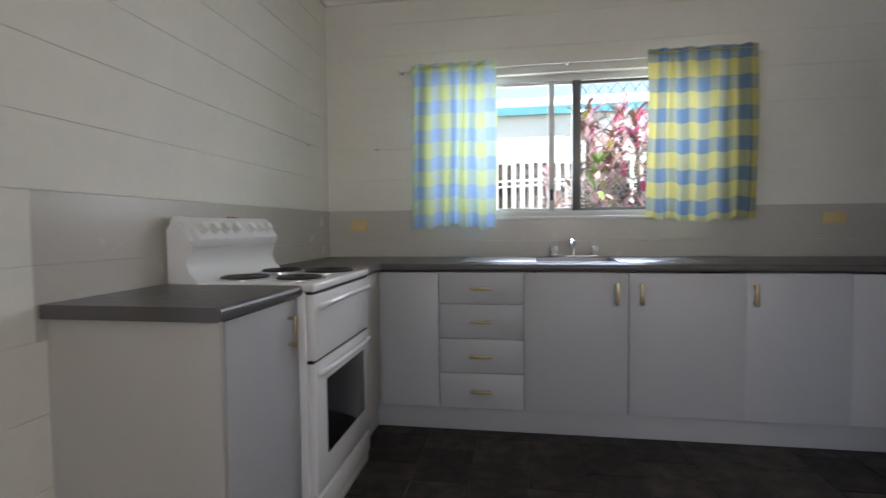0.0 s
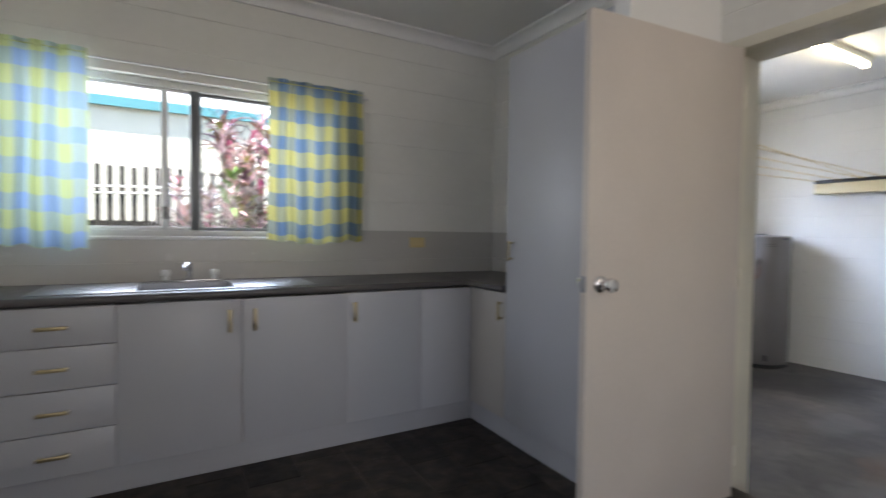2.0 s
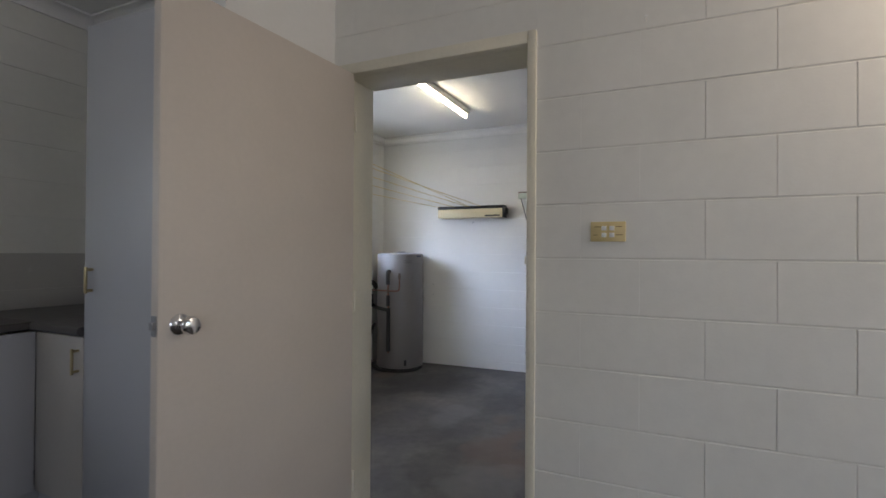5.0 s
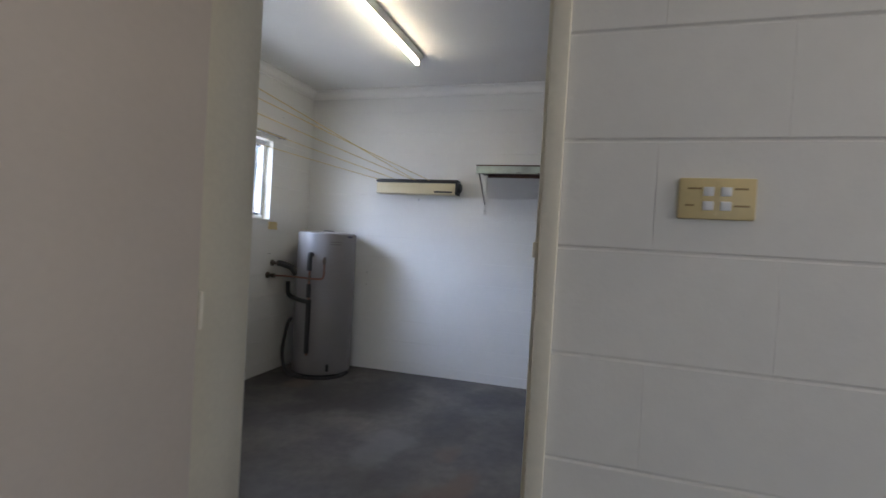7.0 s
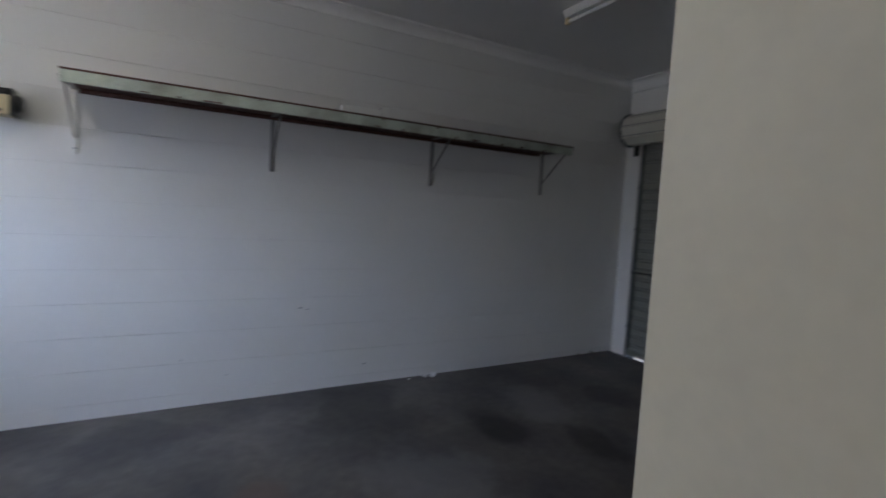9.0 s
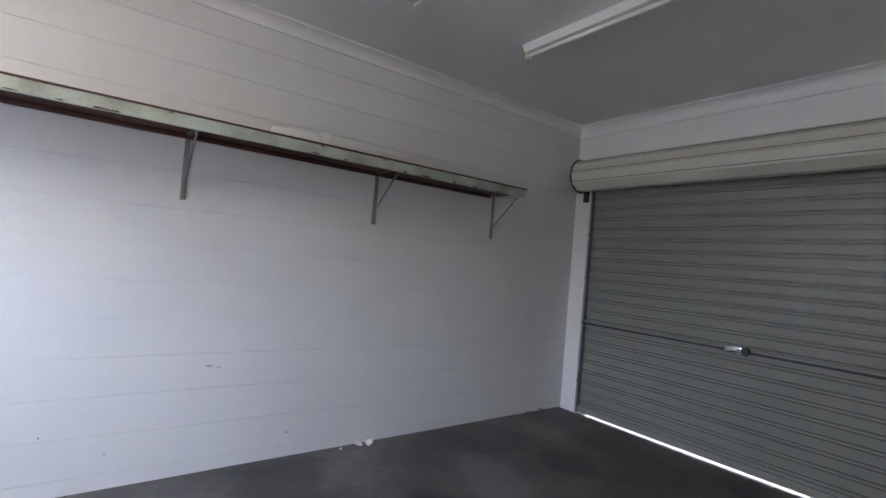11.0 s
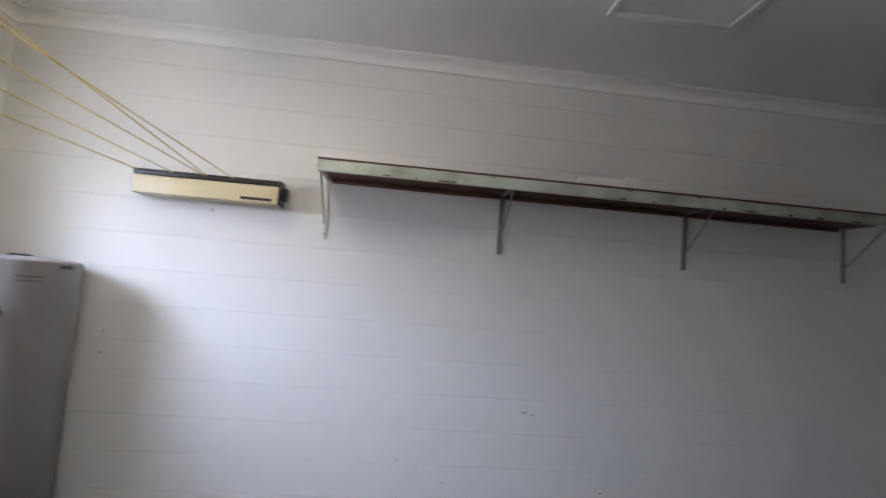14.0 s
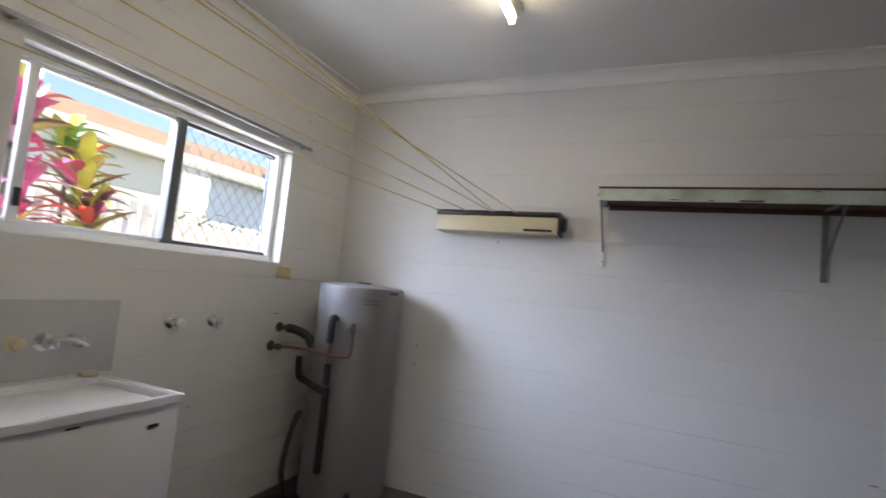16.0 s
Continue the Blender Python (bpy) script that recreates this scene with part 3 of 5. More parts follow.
# ---- stove ----
TX0, TX1, TY0, TY1 = -0.985, -0.432, 1.452, 2.062
stove = thing("electric_stove", (-0.7, 1.73, 0), "white enamel upright electric stove with four hotplates", "stove")
part("body", boxes((TX0, TX1 - 0.035, TY0 + 0.004, TY1 - 0.004, 0.06, 0.872), bevel=0.006), ENAMEL, stove)
top = part("cooktop", merged(boxes((TX0, TX1, TY0, TY1, 0.872, 0.902), bevel=0.010, seg=3)), ENAMEL, stove)
for hx, hy, r in ((-0.56, 1.61, 0.085), (-0.56, 1.90, 0.105), (-0.78, 1.61, 0.09), (-0.78, 1.90, 0.085)):
    bm = bmesh.new()
    lathe(bm, (hx, hy, 0.901), [(r + 0.012, 0.0), (r + 0.012, 0.004), (r + 0.004, 0.006), (r - 0.004, 0.005)], seg=32)
    ring = part("trim_ring", bm, CHROME, top, "chrome trim ring")
    bm = bmesh.new()
    for k in range(5):
        rr = r - 0.008 - k * 0.016
        if rr > 0.015:
            lathe(bm, (hx, hy, 0.904), [(rr - 0.006, 0.0), (rr - 0.006, 0.006), (rr - 0.002, 0.009), (rr + 0.002, 0.009), (rr + 0.006, 0.006), (rr + 0.006, 0.0)], seg=32)
    part("hotplate", bm, COIL, top, "black electric hotplate")
# splashback with a leaning control panel
prof = [(TX0, 0.9), (TX0, 1.125), (TX0 + 0.012, 1.138), (TX0 + 0.05, 1.14), (TX0 + 0.065, 1.132), (TX0 + 0.115, 1.055), (TX0 + 0.112, 1.035), (TX0 + 0.085, 1.005), (TX0 + 0.075, 0.97), (TX0 + 0.085, 0.935), (TX0 + 0.12, 0.902), (TX0 + 0.12, 0.9)]
bm = extrude(prof, "y", TY0 + 0.002, TY1 - 0.002)
bmesh.ops.bevel(bm, geom=[e for e in bm.edges if abs(e.verts[0].co.y - e.verts[1].co.y) < 0.001 and min(v.co.z for v in e.verts) > 1.03], offset=0.022, segments=4, affect="EDGES", clamp_overlap=True)
guard = part("splashback", bm, ENAMEL, stove)
# grey strip stands for the shading below the panel's raised lip
part("seam", boxes((TX0 + 0.09, TX0 + 0.108, TY0 + 0.02, TY1 - 0.02, 1.028, 1.030)), SPLASH, guard, "thin grey strip for the shade of the lip under the controls")
for k, yy in enumerate((1.52, 1.59, 1.66, 1.73, 1.84, 1.91, 1.98)):
    bm = bmesh.new()
    n = Vector((0.077, 0, 0.05)).normalized()
    lathe(bm, Vector((TX0 + 0.09, yy, 1.094)), [(0.023, -0.004), (0.023, 0.006), (0.019, 0.010), (0.018, 0.022), (0.015, 0.025), (0.0, 0.0255)], axis=n, seg=20)
    part("control_knob", bm, WHITE_PLASTIC, guard, "white control knob")
part("badge", boxes((TX0 + 0.052, TX0 + 0.060, 1.735, 1.80, 1.134, 1.142), bevel=0.003), material("red_badge", (0.35, 0.03, 0.04), 0.3), guard, "small red badge")
fx = TX1 - 0.035
# black strips put the shade of two open gaps into colour
part("top_gap", boxes((fx - 0.004, fx + 0.024, TY0 + 0.008, TY1 - 0.008, 0.8635, 0.8715)), BLACK, stove, "black strip for the shade in the gap under the cooktop")
part("door_gap", boxes((fx - 0.004, fx + 0.022, TY0 + 0.008, TY1 - 0.008, 0.6225, 0.6315)), BLACK, stove, "black strip for the shade in the gap between the doors")
drawer = part("grill_door", boxes((fx, fx + 0.03, TY0 + 0.01, TY1 - 0.01, 0.632, 0.862), bevel=0.006), ENAMEL, stove)


def bowed_handle(parent, z):
    pts = [(fx + 0.028, TY0 + 0.05, z - 0.012), (fx + 0.052, TY0 + 0.075, z), (fx + 0.066, (TY0 + TY1) / 2, z + 0.008), (fx + 0.052, TY1 - 0.075, z), (fx + 0.028, TY1 - 0.05, z - 0.012)]
    part("handle", tube(pts, 0.011, seg=10), ENAMEL, parent, "white bowed handle")


bowed_handle(drawer, 0.825)
oven = part("oven_door", boxes((fx, fx + 0.03, TY0 + 0.01, TY1 - 0.01, 0.155, 0.622), bevel=0.006), ENAMEL, stove)
part("oven_window", boxes((fx + 0.026, fx + 0.0325, TY0 + 0.10, TY1 - 0.09, 0.27, 0.545), bevel=0.002), OVEN_GLASS, oven, "dark oven window")
bowed_handle(oven, 0.592)
part("plinth", boxes((TX0, fx + 0.02, TY0 + 0.01, TY1 - 0.01, 0.0, 0.06), (fx - 0.01, fx + 0.028, TY0 + 0.008, TY1 - 0.008, 0.05, 0.14), bevel=0.004), ENAMEL, stove)

# ---- sink ----
sink = thing("kitchen_sink", (0.56, 2.68, BT), "stainless steel kitchen sink with a long drainer", "sink")
part("rim", merged(boxes((-0.05, SX0 + 0.23, 2.46, 2.90, BT, BT + 0.005), (SX1 - 0.23, 1.18, 2.46, 2.90, BT, BT + 0.005), (SX0 + 0.23, SX1 - 0.23, 2.46, 2.50, BT, BT + 0.005), (SX0 + 0.23, SX1 - 0.23, 2.84, 2.90, BT, BT + 0.005), bevel=0.002)), STEEL, sink)
bx0, bx1, by0, by1 = SX0 + 0.23, SX1 - 0.23, 2.50, 2.84
part("bowl", boxes((bx0 - 0.004, bx0, by0, by1, 0.77, BT + 0.003), (bx1, bx1 + 0.004, by0, by1, 0.77, BT + 0.003), (bx0, bx1, by0 - 0.004, by0, 0.77, BT + 0.003), (bx0, bx1, by1, by1 + 0.004, 0.77, BT + 0.003), (bx0, bx1, by0, by1, 0.766, 0.77)), STEEL, sink)
for x in [-0.03 + 0.035 * i for i in range(9)] + [0.80 + 0.035 * i for i in range(10)]:
    part("drainer_rib", boxes((x, x + 0.010, 2.53, 2.82, BT + 0.004, BT + 0.0062), bevel=0.001), STEEL, sink)
tap = thing("kitchen_tap", (0.58, 2.90, BT), "chrome kitchen tap set with a swivel spout", "tap")
part("base", boxes((0.445, 0.725, 2.862, 2.902, BT + 0.004, BT + 0.017), bevel=0.005), CHROME, tap)
part("spout", tube([(0.58, 2.882, 0.91), (0.58, 2.882, 0.97), (0.578, 2.87, 1.0), (0.57, 2.83, 1.012), (0.562, 2.77, 1.0), (0.559, 2.745, 0.978)], 0.011), CHROME, tap)
for x in (0.465, 0.705):
    bm = bmesh.new()
    lathe(bm, (x, 2.882, 0.912), [(0.018, 0), (0.014, 0.012), (0.012, 0.02), (0.021, 0.026), (0.023, 0.045), (0.018, 0.055), (0.0, 0.057)], seg=12)
    part("tap_handle", bm, WHITE_PLASTIC, tap, "clear plastic tap handle")


# ---- sockets ----
def plate(name, x0, x1, z0, z1, y, rockers, label, m=None):
    p = thing(name, ((x0 + x1) / 2, y, (z0 + z1) / 2), label, "socket" if "socket" in name else "light switch")
    part("plate", boxes((x0, x1, y - 0.011, y - 0.001, z0, z1), bevel=0.003), IVORY, p)
    for rx, rz, w, h in rockers:
        part("rocker", boxes((rx - w / 2, rx + w / 2, y - 0.015, y - 0.01, rz - h / 2, rz + h / 2), bevel=0.0015), WHITE_PLASTIC if "switch" in name else IVORY, p)
    return p


plate("wall_socket", -0.855, -0.735, 1.068, 1.140, YW, ((-0.825, 1.123, 0.014, 0.018), (-0.765, 1.123, 0.014, 0.018), (-0.825, 1.09, 0.026, 0.022), (-0.765, 1.09, 0.026, 0.022)), "yellowed double power socket above the worktop")
plate("wall_socket", 1.985, 2.105, 1.082, 1.155, YW, ((2.015, 1.138, 0.014, 0.018), (2.075, 1.138, 0.014, 0.018), (2.015, 1.105, 0.026, 0.022), (2.075, 1.105, 0.026, 0.022)), "yellowed double power socket above the worktop")
plate("wall_socket", 5.46, 5.58, 1.205, 1.275, YW, ((5.49, 1.258, 0.014, 0.018), (5.55, 1.258, 0.014, 0.018)), "yellowed double power socket under the laundry window")
sw = plate("light_switch", -0.0595, 0.0595, -0.0355, 0.0355, 0, ((-0.0135, 0.012, 0.0165, 0.0155), (0.0135, 0.012, 0.0165, 0.0155), (-0.0135, -0.0125, 0.0165, 0.0155), (0.0135, -0.0125, 0.0165, 0.0155)), "yellowed four-gang light switch with white rockers")
INK = material("faded_brown_pencil", (0.30, 0.20, 0.08), 0.7, vary=0.3)
for x, z, w in ((-0.035, 0.017, 0.022), (-0.042, -0.012, 0.014), (0.036, 0.017, 0.020), (0.038, -0.012, 0.024)):
    part("pencil_note", boxes((x - w / 2, x + w / 2, -0.0114, -0.0108, z - 0.0016, z + 0.0016)), INK, sw, "faded pencil note")
for z in (-0.026, 0.026):
    part("screw_cap", rods(((0, -0.0116, z), (0, -0.0105, z), 0.0035), seg=10), IVORY, sw)
sw.matrix_world = pose(XD, 0.004, 1.297, 0, 0, -90)


# ---- curtains ----
def gingham(name, yellow, blue, pale_yellow, pale_blue, weight):
    m = bpy.data.materials.new(name)
    m.use_nodes = True
    n, l = m.node_tree.nodes, m.node_tree.links
    b = n["Principled BSDF"]
    b.inputs["Roughness"].default_value = 0.9
    uv = n.new("ShaderNodeUVMap")
    uv.uv_map = "cloth"
    sep = n.new("ShaderNodeSeparateXYZ")
    l.new(uv.outputs[0], sep.inputs[0])

    def band(out, pitch, cut_at):
        a = n.new("ShaderNodeMath")
        a.operation = "FRACT"
        d = n.new("ShaderNodeMath")
        d.operation = "DIVIDE"
        d.inputs[1].default_value = pitch
        l.new(out, d.inputs[0])
        l.new(d.outputs[0], a.inputs[0])
        g = n.new("ShaderNodeMath")
        g.operation = "GREATER_THAN"
        g.inputs[1].default_value = cut_at
        l.new(a.outputs[0], g.inputs[0])
        return g.outputs[0]

    def mix(fac, a, c):
        x = n.new("ShaderNodeMix")
        x.data_type = "RGBA"
        if isinstance(fac, float):
            x.inputs[0].default_value = fac
        else:
            l.new(fac, x.inputs[0])
        for i, v in ((6, a), (7, c)):
            if isinstance(v, tuple):
                x.inputs[i].default_value = (*v, 1)
            else:
                l.new(v, x.inputs[i])
        return x.outputs[2]

    rows = mix(band(sep.outputs[1], 0.1755, 0.53), yellow, blue)
    cols = mix(band(sep.outputs[0], 0.19, 0.5), pale_yellow, pale_blue)
    cloth = mix(weight, rows, cols)
    tex = n.new("ShaderNodeTexNoise")
    tex.inputs["Scale"].default_value = 900
    shade = n.new("ShaderNodeMapRange")
    shade.inputs[3].default_value, shade.inputs[4].default_value = 0.85, 1.15
    l.new(tex.outputs[0], shade.inputs[0])
    sc = n.new("ShaderNodeVectorMath")
    sc.operation = "SCALE"
    l.new(cloth, sc.inputs[0])
    l.new(shade.outputs[0], sc.inputs["Scale"])
    l.new(sc.outputs[0], b.inputs["Base Color"])
    tl, mx = n.new("ShaderNodeBsdfTranslucent"), n.new("ShaderNodeMixShader")
    mx.inputs[0].default_value = 0.28
    l.new(sc.outputs[0], tl.inputs[0])
    l.new(b.outputs[0], mx.inputs[1])
    l.new(tl.outputs[0], mx.inputs[2])
    l.new(mx.outputs[0], n["Material Output"].inputs[0])
    return m


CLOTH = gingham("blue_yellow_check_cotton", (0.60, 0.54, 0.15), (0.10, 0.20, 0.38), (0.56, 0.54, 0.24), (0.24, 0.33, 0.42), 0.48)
# the same cloth, with window light through it put into paler colours
BACKLIT = gingham("backlit_check_cotton", (0.58, 0.66, 0.30), (0.27, 0.45, 0.76), (0.60, 0.68, 0.34), (0.46, 0.63, 0.90), 0.52)


def curtain(x0, x1, z0, z1, seed, label, shift, cloth, rise):
    c = thing("curtain", ((x0 + x1) / 2, 2.93, z1), label, "curtain", "kitchen curtains")
    bm = bmesh.new()
    uvl = bm.loops.layers.uv.new("cloth")
    nu, nv = 90, 26
    grid, uvs = [], {}
    for j in range(nv + 1):
        v = j / nv
        row = []
        for i in range(nu + 1):
            u = i / nu
            fold = math.sin(u * 40 + 1.7 * math.sin(u * 9 + seed) + 0.5 * v) * (0.009 + 0.010 * v) + 0.008 * math.sin(u * 23 + seed * 2)
            drop = 0.012 * math.sin(u * 8 + seed) * v + 0.008 * math.sin(u * 31 + seed) * v
            vert = bm.verts.new((x0 + (x1 - x0) * u + 0.006 * math.sin(v * 5 + u * 12), 2.925 + fold, z1 - (z1 - z0) * v - drop))
            uvs[vert] = ((u * (x1 - x0) * 1.7 + shift), (1 - v) * (z1 - z0) + rise)
            row.append(vert)
        grid.append(row)
    for j in range(nv):
        for i in range(nu):
            f = bm.faces.new((grid[j][i], grid[j][i + 1], grid[j + 1][i + 1], grid[j + 1][i]))
            for lp in f.loops:
                lp[uvl].uv = uvs[lp.vert]
    part("drape", bm, cloth, c)
    bm = boxes((x0 + 0.004, x1 - 0.004, 2.905, 2.911, z1 - 0.03, z1 - 0.026))
    part("hem_stitching", bm, cloth, c)
    return c


curtain(-0.412, 0.122, 1.09, 2.108, 1.0, "blue and yellow checked cotton curtain, window light painted in paler", 0.06, BACKLIT, 0.090)
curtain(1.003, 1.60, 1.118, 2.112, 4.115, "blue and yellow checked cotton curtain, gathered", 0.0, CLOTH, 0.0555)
rail = thing("curtain_rod", (0.55, 2.93, 2.07), "thin white curtain rod with wall brackets", "curtain rod")
part("rod", rods(((-0.50, 2.948, 2.075), (1.63, 2.948, 2.075), 0.006), seg=10), WHITE_ALU, rail)
for x in (-0.48, 0.55, 1.618):
    part("bracket", boxes((x - 0.006, x + 0.006, 2.945, YW, 2.07, 2.08), (x - 0.012, x + 0.012, YW - 0.004, YW, 2.05, 2.10)), WHITE_ALU, rail)
for x in (-0.503, 1.633):
    bm = bmesh.new()
    lathe(bm, (x, 2.948, 2.075), [(0.006, -0.008), (0.010, -0.004), (0.010, 0.006), (0.0, 0.012)], axis=(1 if x > 0 else -1, 0, 0), seg=10)
    part("finial", bm, WHITE_ALU, rail)

# ---- garage and laundry ----
SHIFT = Vector((EAST, 0, 0))
WG, WF = XG - EAST, XF - EAST
# roller door: ribbed curtain, roll, guides
rdoor = thing("roller_door", (4.475, YR, GF), "closed grey-green ribbed steel roller door", "roller door", kind="structure")
prof, z = [], RF + 0.03
yc = YR - 0.05
while z < 2.2:
    prof += [(yc, z), (yc, z + 0.052), (yc - 0.012, z + 0.058), (yc - 0.012, z + 0.064), (yc, z + 0.070), (yc, z + 0.076), (yc - 0.012, z + 0.082), (yc - 0.012, z + 0.088)]
    z += 0.094
outline = prof + [(p - 0.002, q) for p, q in prof[::-1]]
curtain_sheet = part("ribbed_curtain", extrude(outline, "x", RD[0] - 0.02, RD[1] - 0.004), ROLLER, rdoor)
part("bottom_rail", boxes((RD[0], RD[1] - 0.01, yc - 0.004, yc + 0.03, RF + 0.006, RF + 0.06), bevel=0.004), ROLLER, rdoor)
part("lock_bar", boxes((RD[0], RD[1] - 0.01, yc + 0.002, yc + 0.022, 0.786, 0.806), bevel=0.003), ROLLER, rdoor, "grey-green steel lock bar")
# a black strip paints the lock bar's shadow on the curtain
part("lock_slot", boxes((RD[0], RD[1] - 0.01, yc + 0.0005, yc + 0.012, 0.768, 0.786)), BLACK, rdoor, "black strip for the shade under the lock bar")
lock = part("lock", boxes((4.455, 4.585, yc + 0.002, yc + 0.04, 0.765, 0.81), bevel=0.004), CHROME, rdoor, "chrome lock plate")
bm = bmesh.new()
lathe(bm, (4.45, yc + 0.02, 0.785), [(0.03, 0), (0.03, 0.02), (0.022, 0.03), (0.0, 0.032)], axis=(0, 1, 0), seg=16)
part("lock_knob", bm, BLACK, lock, "black lock knob")
for x in (RD[0] - 0.03, RD[1] - 0.012):
    part("guide", boxes((x, x + 0.03, yc - 0.03, yc + 0.03, RF - 0.01, 2.14), bevel=0.003), WHITE_ALU if x < 4 else ALU, rdoor)
for z in (0.25, 0.78, 1.2, 1.6):
    part("bolt", rods(((RD[1] + 0.004, yc + 0.03, z), (RD[1] + 0.004, yc + 0.048, z), 0.012), seg=8), ALU, rdoor)
prof = []
for i in range(40):
    a = 2 * math.pi * i / 40
    r = 0.135 + (0.009 if i % 4 == 0 else 0.0)
    prof.append((YR + 0.15 + r * math.cos(a), 2.12 + r * math.sin(a)))
part("roll", extrude(prof, "x", RD[0] - 0.02, RD[1] + 0.01), ROLL_CREAM, rdoor, "cream steel drum roll")
for a in (52, 8, -28):
    y, z = YR + 0.15 + 0.1445 * math.cos(radians(a)), 2.12 + 0.1445 * math.sin(radians(a))
    part("roll_seam", rods(((RD[0] - 0.018, y, z), (RD[1] + 0.008, y, z), 0.0028), seg=6), ALU, rdoor, "dark seam along the roll")
part("axle_bracket", boxes((RD[1] + 0.015, RD[1] + 0.035, YR, YR + 0.20, 1.98, 2.16), (RD[1] + 0.015, RD[1] + 0.06, YR, YR + 0.03, 1.90, 2.2), bevel=0.003), BLACK, rdoor, "black steel axle bracket")
part("drum_disc", rods(((RD[1] + 0.008, YR + 0.15, 2.12), (RD[1] + 0.016, YR + 0.15, 2.12), 0.155), seg=40), ALU, rdoor)

# shelf on the far wall
SHX, SHZ = 5.612, 1.838
shelf = thing("wall_shelf", (5.795, -0.46, SHZ), "long timber wall shelf with chipped pale green edge", "shelf")
part("board", boxes((SHX + 0.022, WF - 0.001, -2.18, 1.157, SHZ - 0.024, SHZ - 0.002), bevel=0.002), SHELF_WOOD, shelf)
part("edge_strip", boxes((SHX, SHX + 0.02, -2.155, 1.163, SHZ - 0.066, SHZ - 0.006), bevel=0.002), SHELF_EDGE, shelf, "chipped pale green painted edge strip")
part("top_lip", boxes((SHX - 0.004, SHX + 0.03, -2.157, 1.165, SHZ - 0.005, SHZ + 0.004), bevel=0.001), SHELF_WOOD, shelf, "dark brown timber lip")
part("wall_cleat", boxes((WF - 0.022, WF - 0.001, -2.12, 1.14, SHZ - 0.050, SHZ - 0.025), bevel=0.002), SHELF_WOOD, shelf)


def bracket(y, z0, white):
    b = thing("shelf_bracket", (WF, y, z0), "galvanised steel shelf bracket with a diagonal brace" if not white else "white painted steel shelf bracket with a brace", "bracket", "brackets under the wall shelf")
    mat = TRIM if white else BRACKET
    part("upright", boxes((WF - 0.008, WF - 0.001, y - 0.014, y + 0.014, z0, SHZ - 0.026), bevel=0.0015), mat, b)
    part("arm", boxes((SHX + 0.03, WF - 0.008, y - 0.014, y + 0.014, SHZ - 0.033, SHZ - 0.026), bevel=0.0015), BRACKET, b)
    part("brace", rods(((WF - 0.006, y, z0 + 0.09), (SHX + 0.08, y, SHZ - 0.034), 0.0065), seg=6), BRACKET, b)
    part("screw", rods(((WF - 0.011, y, z0 + 0.03), (WF - 0.007, y, z0 + 0.03), 0.006), seg=8), STEEL, b)


for y, z0, w in ((1.159, 1.455, True), (0.11, 1.452, False), (-1.071, 1.453, False), (-2.165, 1.456, False)):
    bracket(y, z0, w)
adaptor = thing("power_board", (5.715, -0.30, SHZ), "small grey and white power board on the shelf", "power board")
part("case", boxes((5.625, 5.685, -0.50, -0.24, SHZ + 0.004, SHZ + 0.046), bevel=0.006), TRIM, adaptor)
part("plug", boxes((5.628, 5.675, -0.555, -0.50, SHZ + 0.004, SHZ + 0.070), bevel=0.006), TRIM, adaptor)

# retractable clothes line
CL0, CL1 = 1.41, 2.186
line = thing("retractable_clothesline", (5.935, 1.8, 1.66), "ivory and black retractable clothesline case on the wall", "clothesline")
part("case", boxes((5.867, WF - 0.001, CL0, CL1, 1.612, 1.713), bevel=0.008), LINE_BOX, line)
part("top_cover", boxes((5.865, WF - 0.001, CL0, CL1 + 0.002, 1.715, 1.745), bevel=0.004), BLACK, line, "black top cover")
part("end_cap", boxes((5.863, WF - 0.001, CL0 - 0.012, CL0 - 0.001, 1.609, 1.747), bevel=0.004), BLACK, line, "black end cap")
bm = bmesh.new()
lathe(bm, (5.915, CL0 - 0.012, 1.675), [(0.045, 0), (0.045, 0.02), (0.035, 0.032), (0.0, 0.034)], axis=(0, -1, 0), seg=20)
part("lock_knob", bm, BLACK, line, "black locking knob")
part("label_strip", boxes((5.8645, 5.8675, CL0 + 0.03, CL0 + 0.20, 1.625, 1.640)), BLACK, line, "dark printed label strip")
for y, yq, zq in ((2.165, 2.93, 1.92), (1.98, 2.70, 2.0), (1.815, 2.36, 2.0), (1.66, 2.12, 2.0), (1.80, 1.915, 2.0)):
    part("cord", tube([(5.867, y, 1.737), (4.515, (y + yq) / 2, (1.737 + zq) / 2 - 0.012), (WG + 0.03, yq, zq)], 0.0028, seg=6), CORD, line, "yellow plastic clothesline cord")
hookbar = thing("clothesline_hook_bar", (WG, 2.1, 2.04), "white hook bar for the clothesline cords", "hook bar")
part("bar", boxes((WG + 0.001, WG + 0.03, 1.9, 2.98, 1.97, 2.03), bevel=0.004), TRIM, hookbar)

# hot water cylinder
HX, HY, HR, HT = 5.72, 2.592, 0.267, 1.203
hws = thing("hot_water_cylinder", (HX, HY, GF), "grey enamel electric hot water cylinder", "water heater")
bm = bmesh.new()
lathe(bm, (HX, HY, GF), [(HR - 0.012, 0.03), (HR, 0.036), (HR, HT - GF - 0.02), (HR - 0.004, HT - GF - 0.008), (HR - 0.02, HT - GF), (0.1, HT - GF + 0.012), (0, HT - GF + 0.014)], seg=64)
tank = part("tank", bm, HEATER, hws)
bm = bmesh.new()
lathe(bm, (HX, HY, GF), [(HR - 0.03, 0.0), (HR - 0.03, 0.034)], seg=32)
part("base_ring", bm, BLACK, hws)
bm = bmesh.new()
